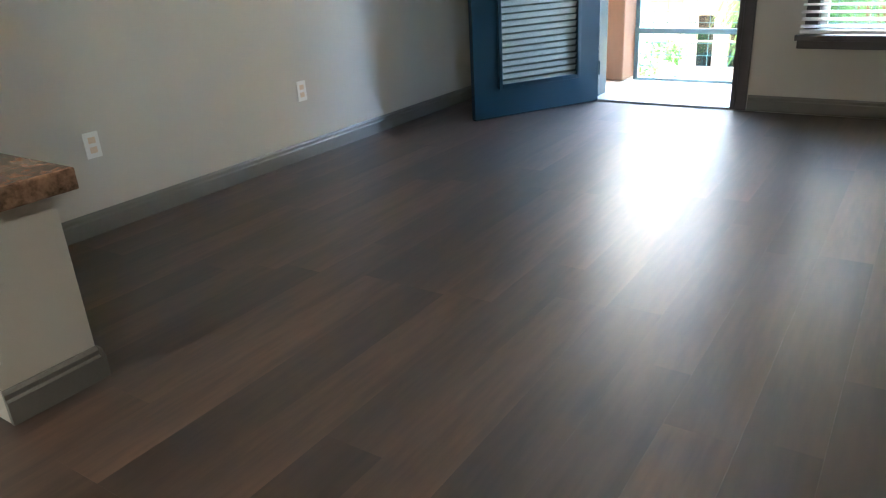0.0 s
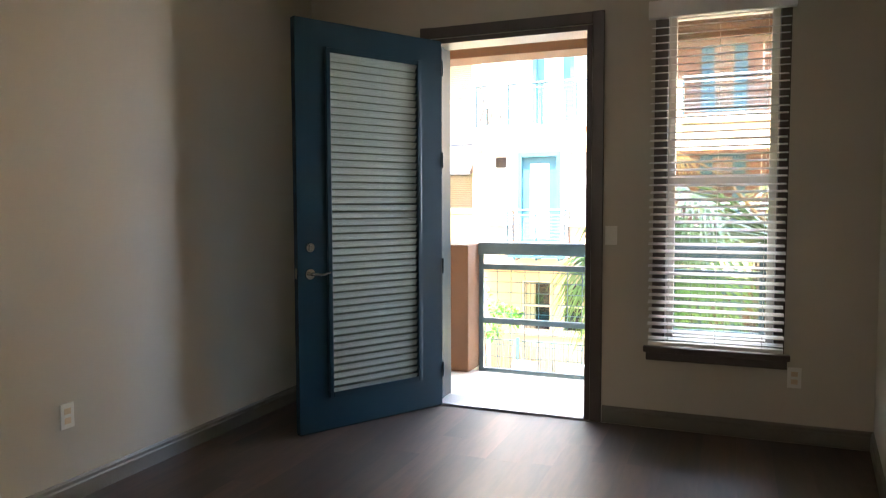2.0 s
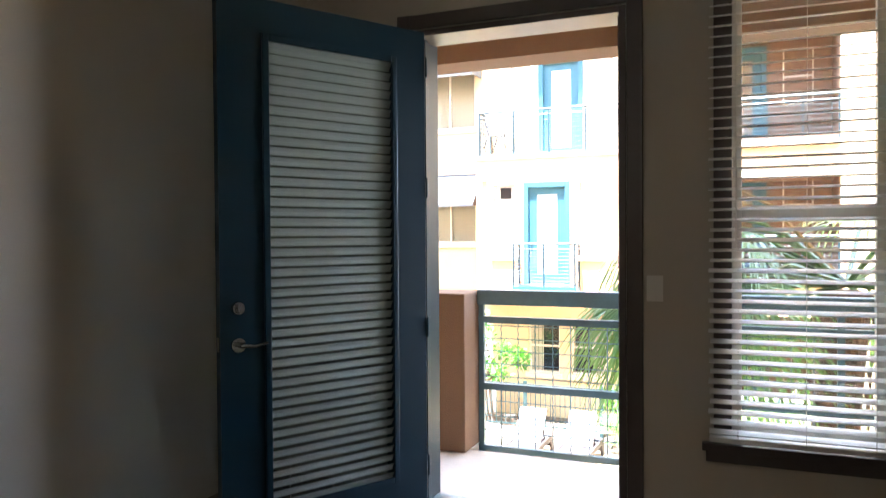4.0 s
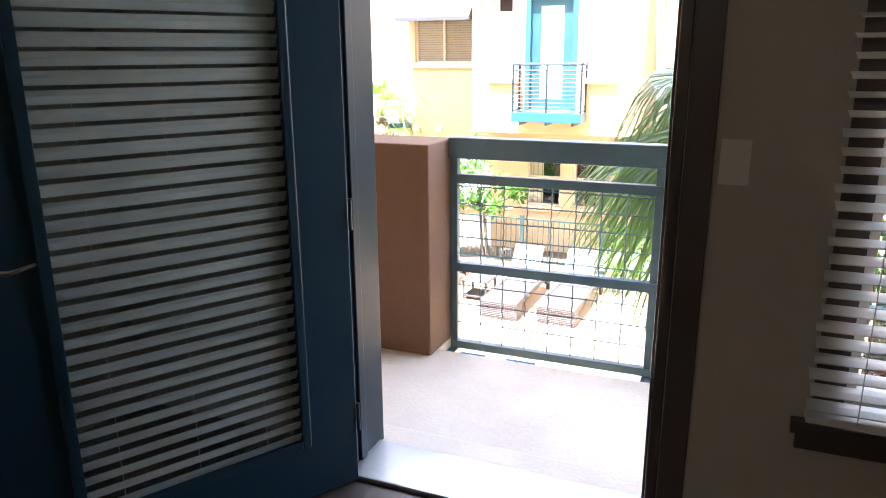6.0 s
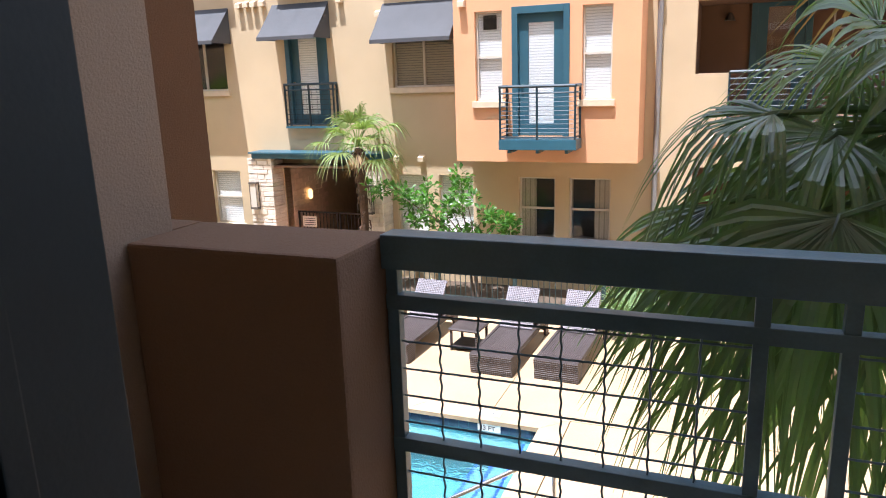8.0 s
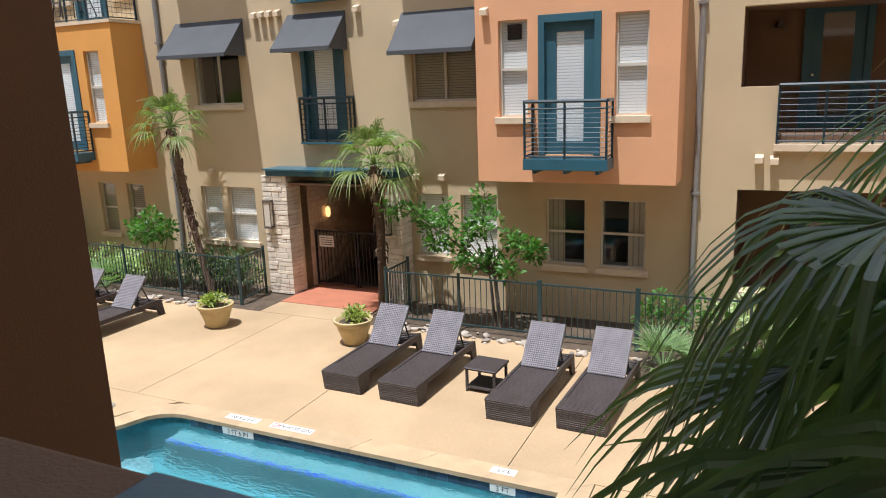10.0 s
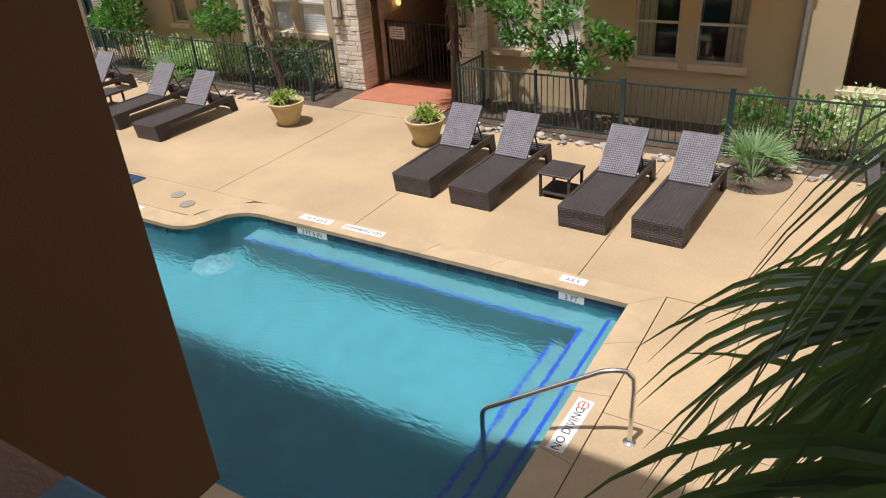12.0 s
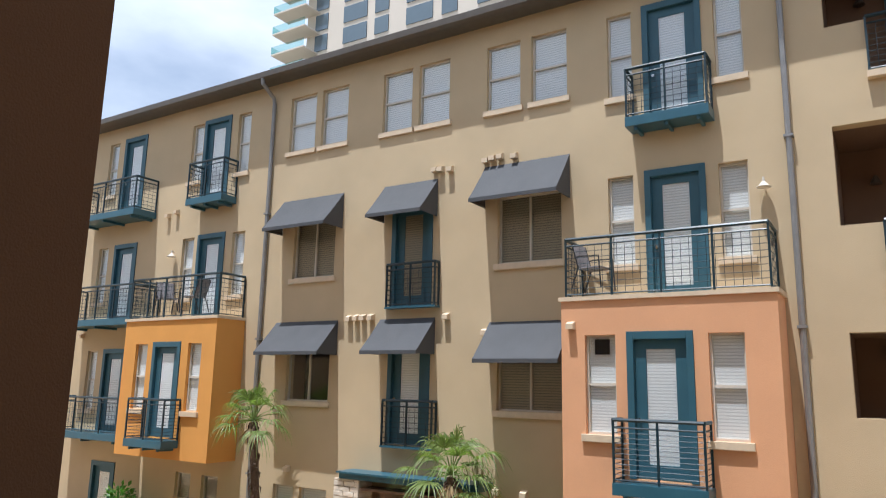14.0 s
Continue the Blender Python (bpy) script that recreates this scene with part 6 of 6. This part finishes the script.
def planter(x, y, seed):
    rng = random.Random(seed)
    p = empty("planter_pot", (x, y, G), "cream round planter pot on the pool deck", "planter", group="planter pots")
    bm = bmesh.new()
    lathe(bm, [(0.20, 0.0), (0.23, 0.05), (0.30, 0.28), (0.315, 0.30), (0.33, 0.36), (0.335, 0.40), (0.37, 0.42), (0.385, 0.45), (0.385, 0.49), (0.36, 0.50), (0.33, 0.48), (0.31, 0.42)], 28)
    part("pot", bm, TERRA, p, smooth=True)
    bm = bmesh.new()
    lathe(bm, [(0.30, 0.40), (0.29, 0.43), (0.05, 0.45)], 18)
    part("soil", bm, SOIL, p)
    pl = empty("potted_plant", (x, y, G + 0.44), "low yellow-green leafy plant in the pot", "plant")
    bm = bmesh.new()
    for _ in range(14):
        a, r = rng.uniform(0, 6.28), rng.uniform(0, 0.24)
        leaves(bm, (r * math.cos(a), r * math.sin(a), 0.10 + rng.uniform(0, 0.09)), 0.10, 22, 0.09, rng)
    part("leaves", bm, POTLEAF, pl)


planter(-9.98, 11.93, 91)
planter(-6.62, 12.03, 93)
# two path lights on stakes beside the pots
for x, y in ((-11.1, 12.6), (-6.2, 12.75)):
    s = empty("path_light", (x, y, G), "thin dark garden path light on a stake", "path light")
    bm = bmesh.new()
    tube(bm, [(0, 0, 0), (0, 0, 0.42)], 0.012, 6)
    part("stake", bm, UNDER, s)
    bm = bmesh.new()
    lathe(bm, [(0.05, 0.40), (0.05, 0.43), (0.01, 0.47)], 10)
    part("head", bm, UNDER, s)

# ---- floor planks, one by one ----
rf = random.Random(2)
PW, PL = 0.178, 1.22
bm = bmesh.new()
box(bm, 0.0001, PW - 0.0001, 0.0001, PL - 0.0001, -0.0078, 0.0)
full = mesh_of("plank", bm, PLANK)
x = XL
while x < 2.56:
    y = -0.034 - rf.uniform(0.25, 1.0) * PL
    first_len = -0.034 - y
    bm = bmesh.new()
    box(bm, 0.0001, PW - 0.0001, 0.0001, first_len - 0.0001, -0.0078, 0.0)
    xr = x
    piece("plank", mesh_of("plank", bm, PLANK), floor, Matrix.Translation((xr, y, 0)))
    while y > -6.2:
        y -= PL
        piece("plank", full, floor, Matrix.Translation((xr, y, 0)))
    x += PW
bm = bmesh.new()
for k in range(40):
    xa = XL + (k % 27) * PW
    if k >= 20:
        break
    y = -7.6
    box(bm, xa + 0.0006, xa + PW - 0.0006, BACK, y + 0.2, -0.0078, -0.001)
for k in range(5):
    box(bm, 2.65 + k * PW, 2.65 + (k + 1) * PW - 0.001, BACK, -4.3, -0.0078, 0.0)
part("rear_planks", bm, PLANK, floor)
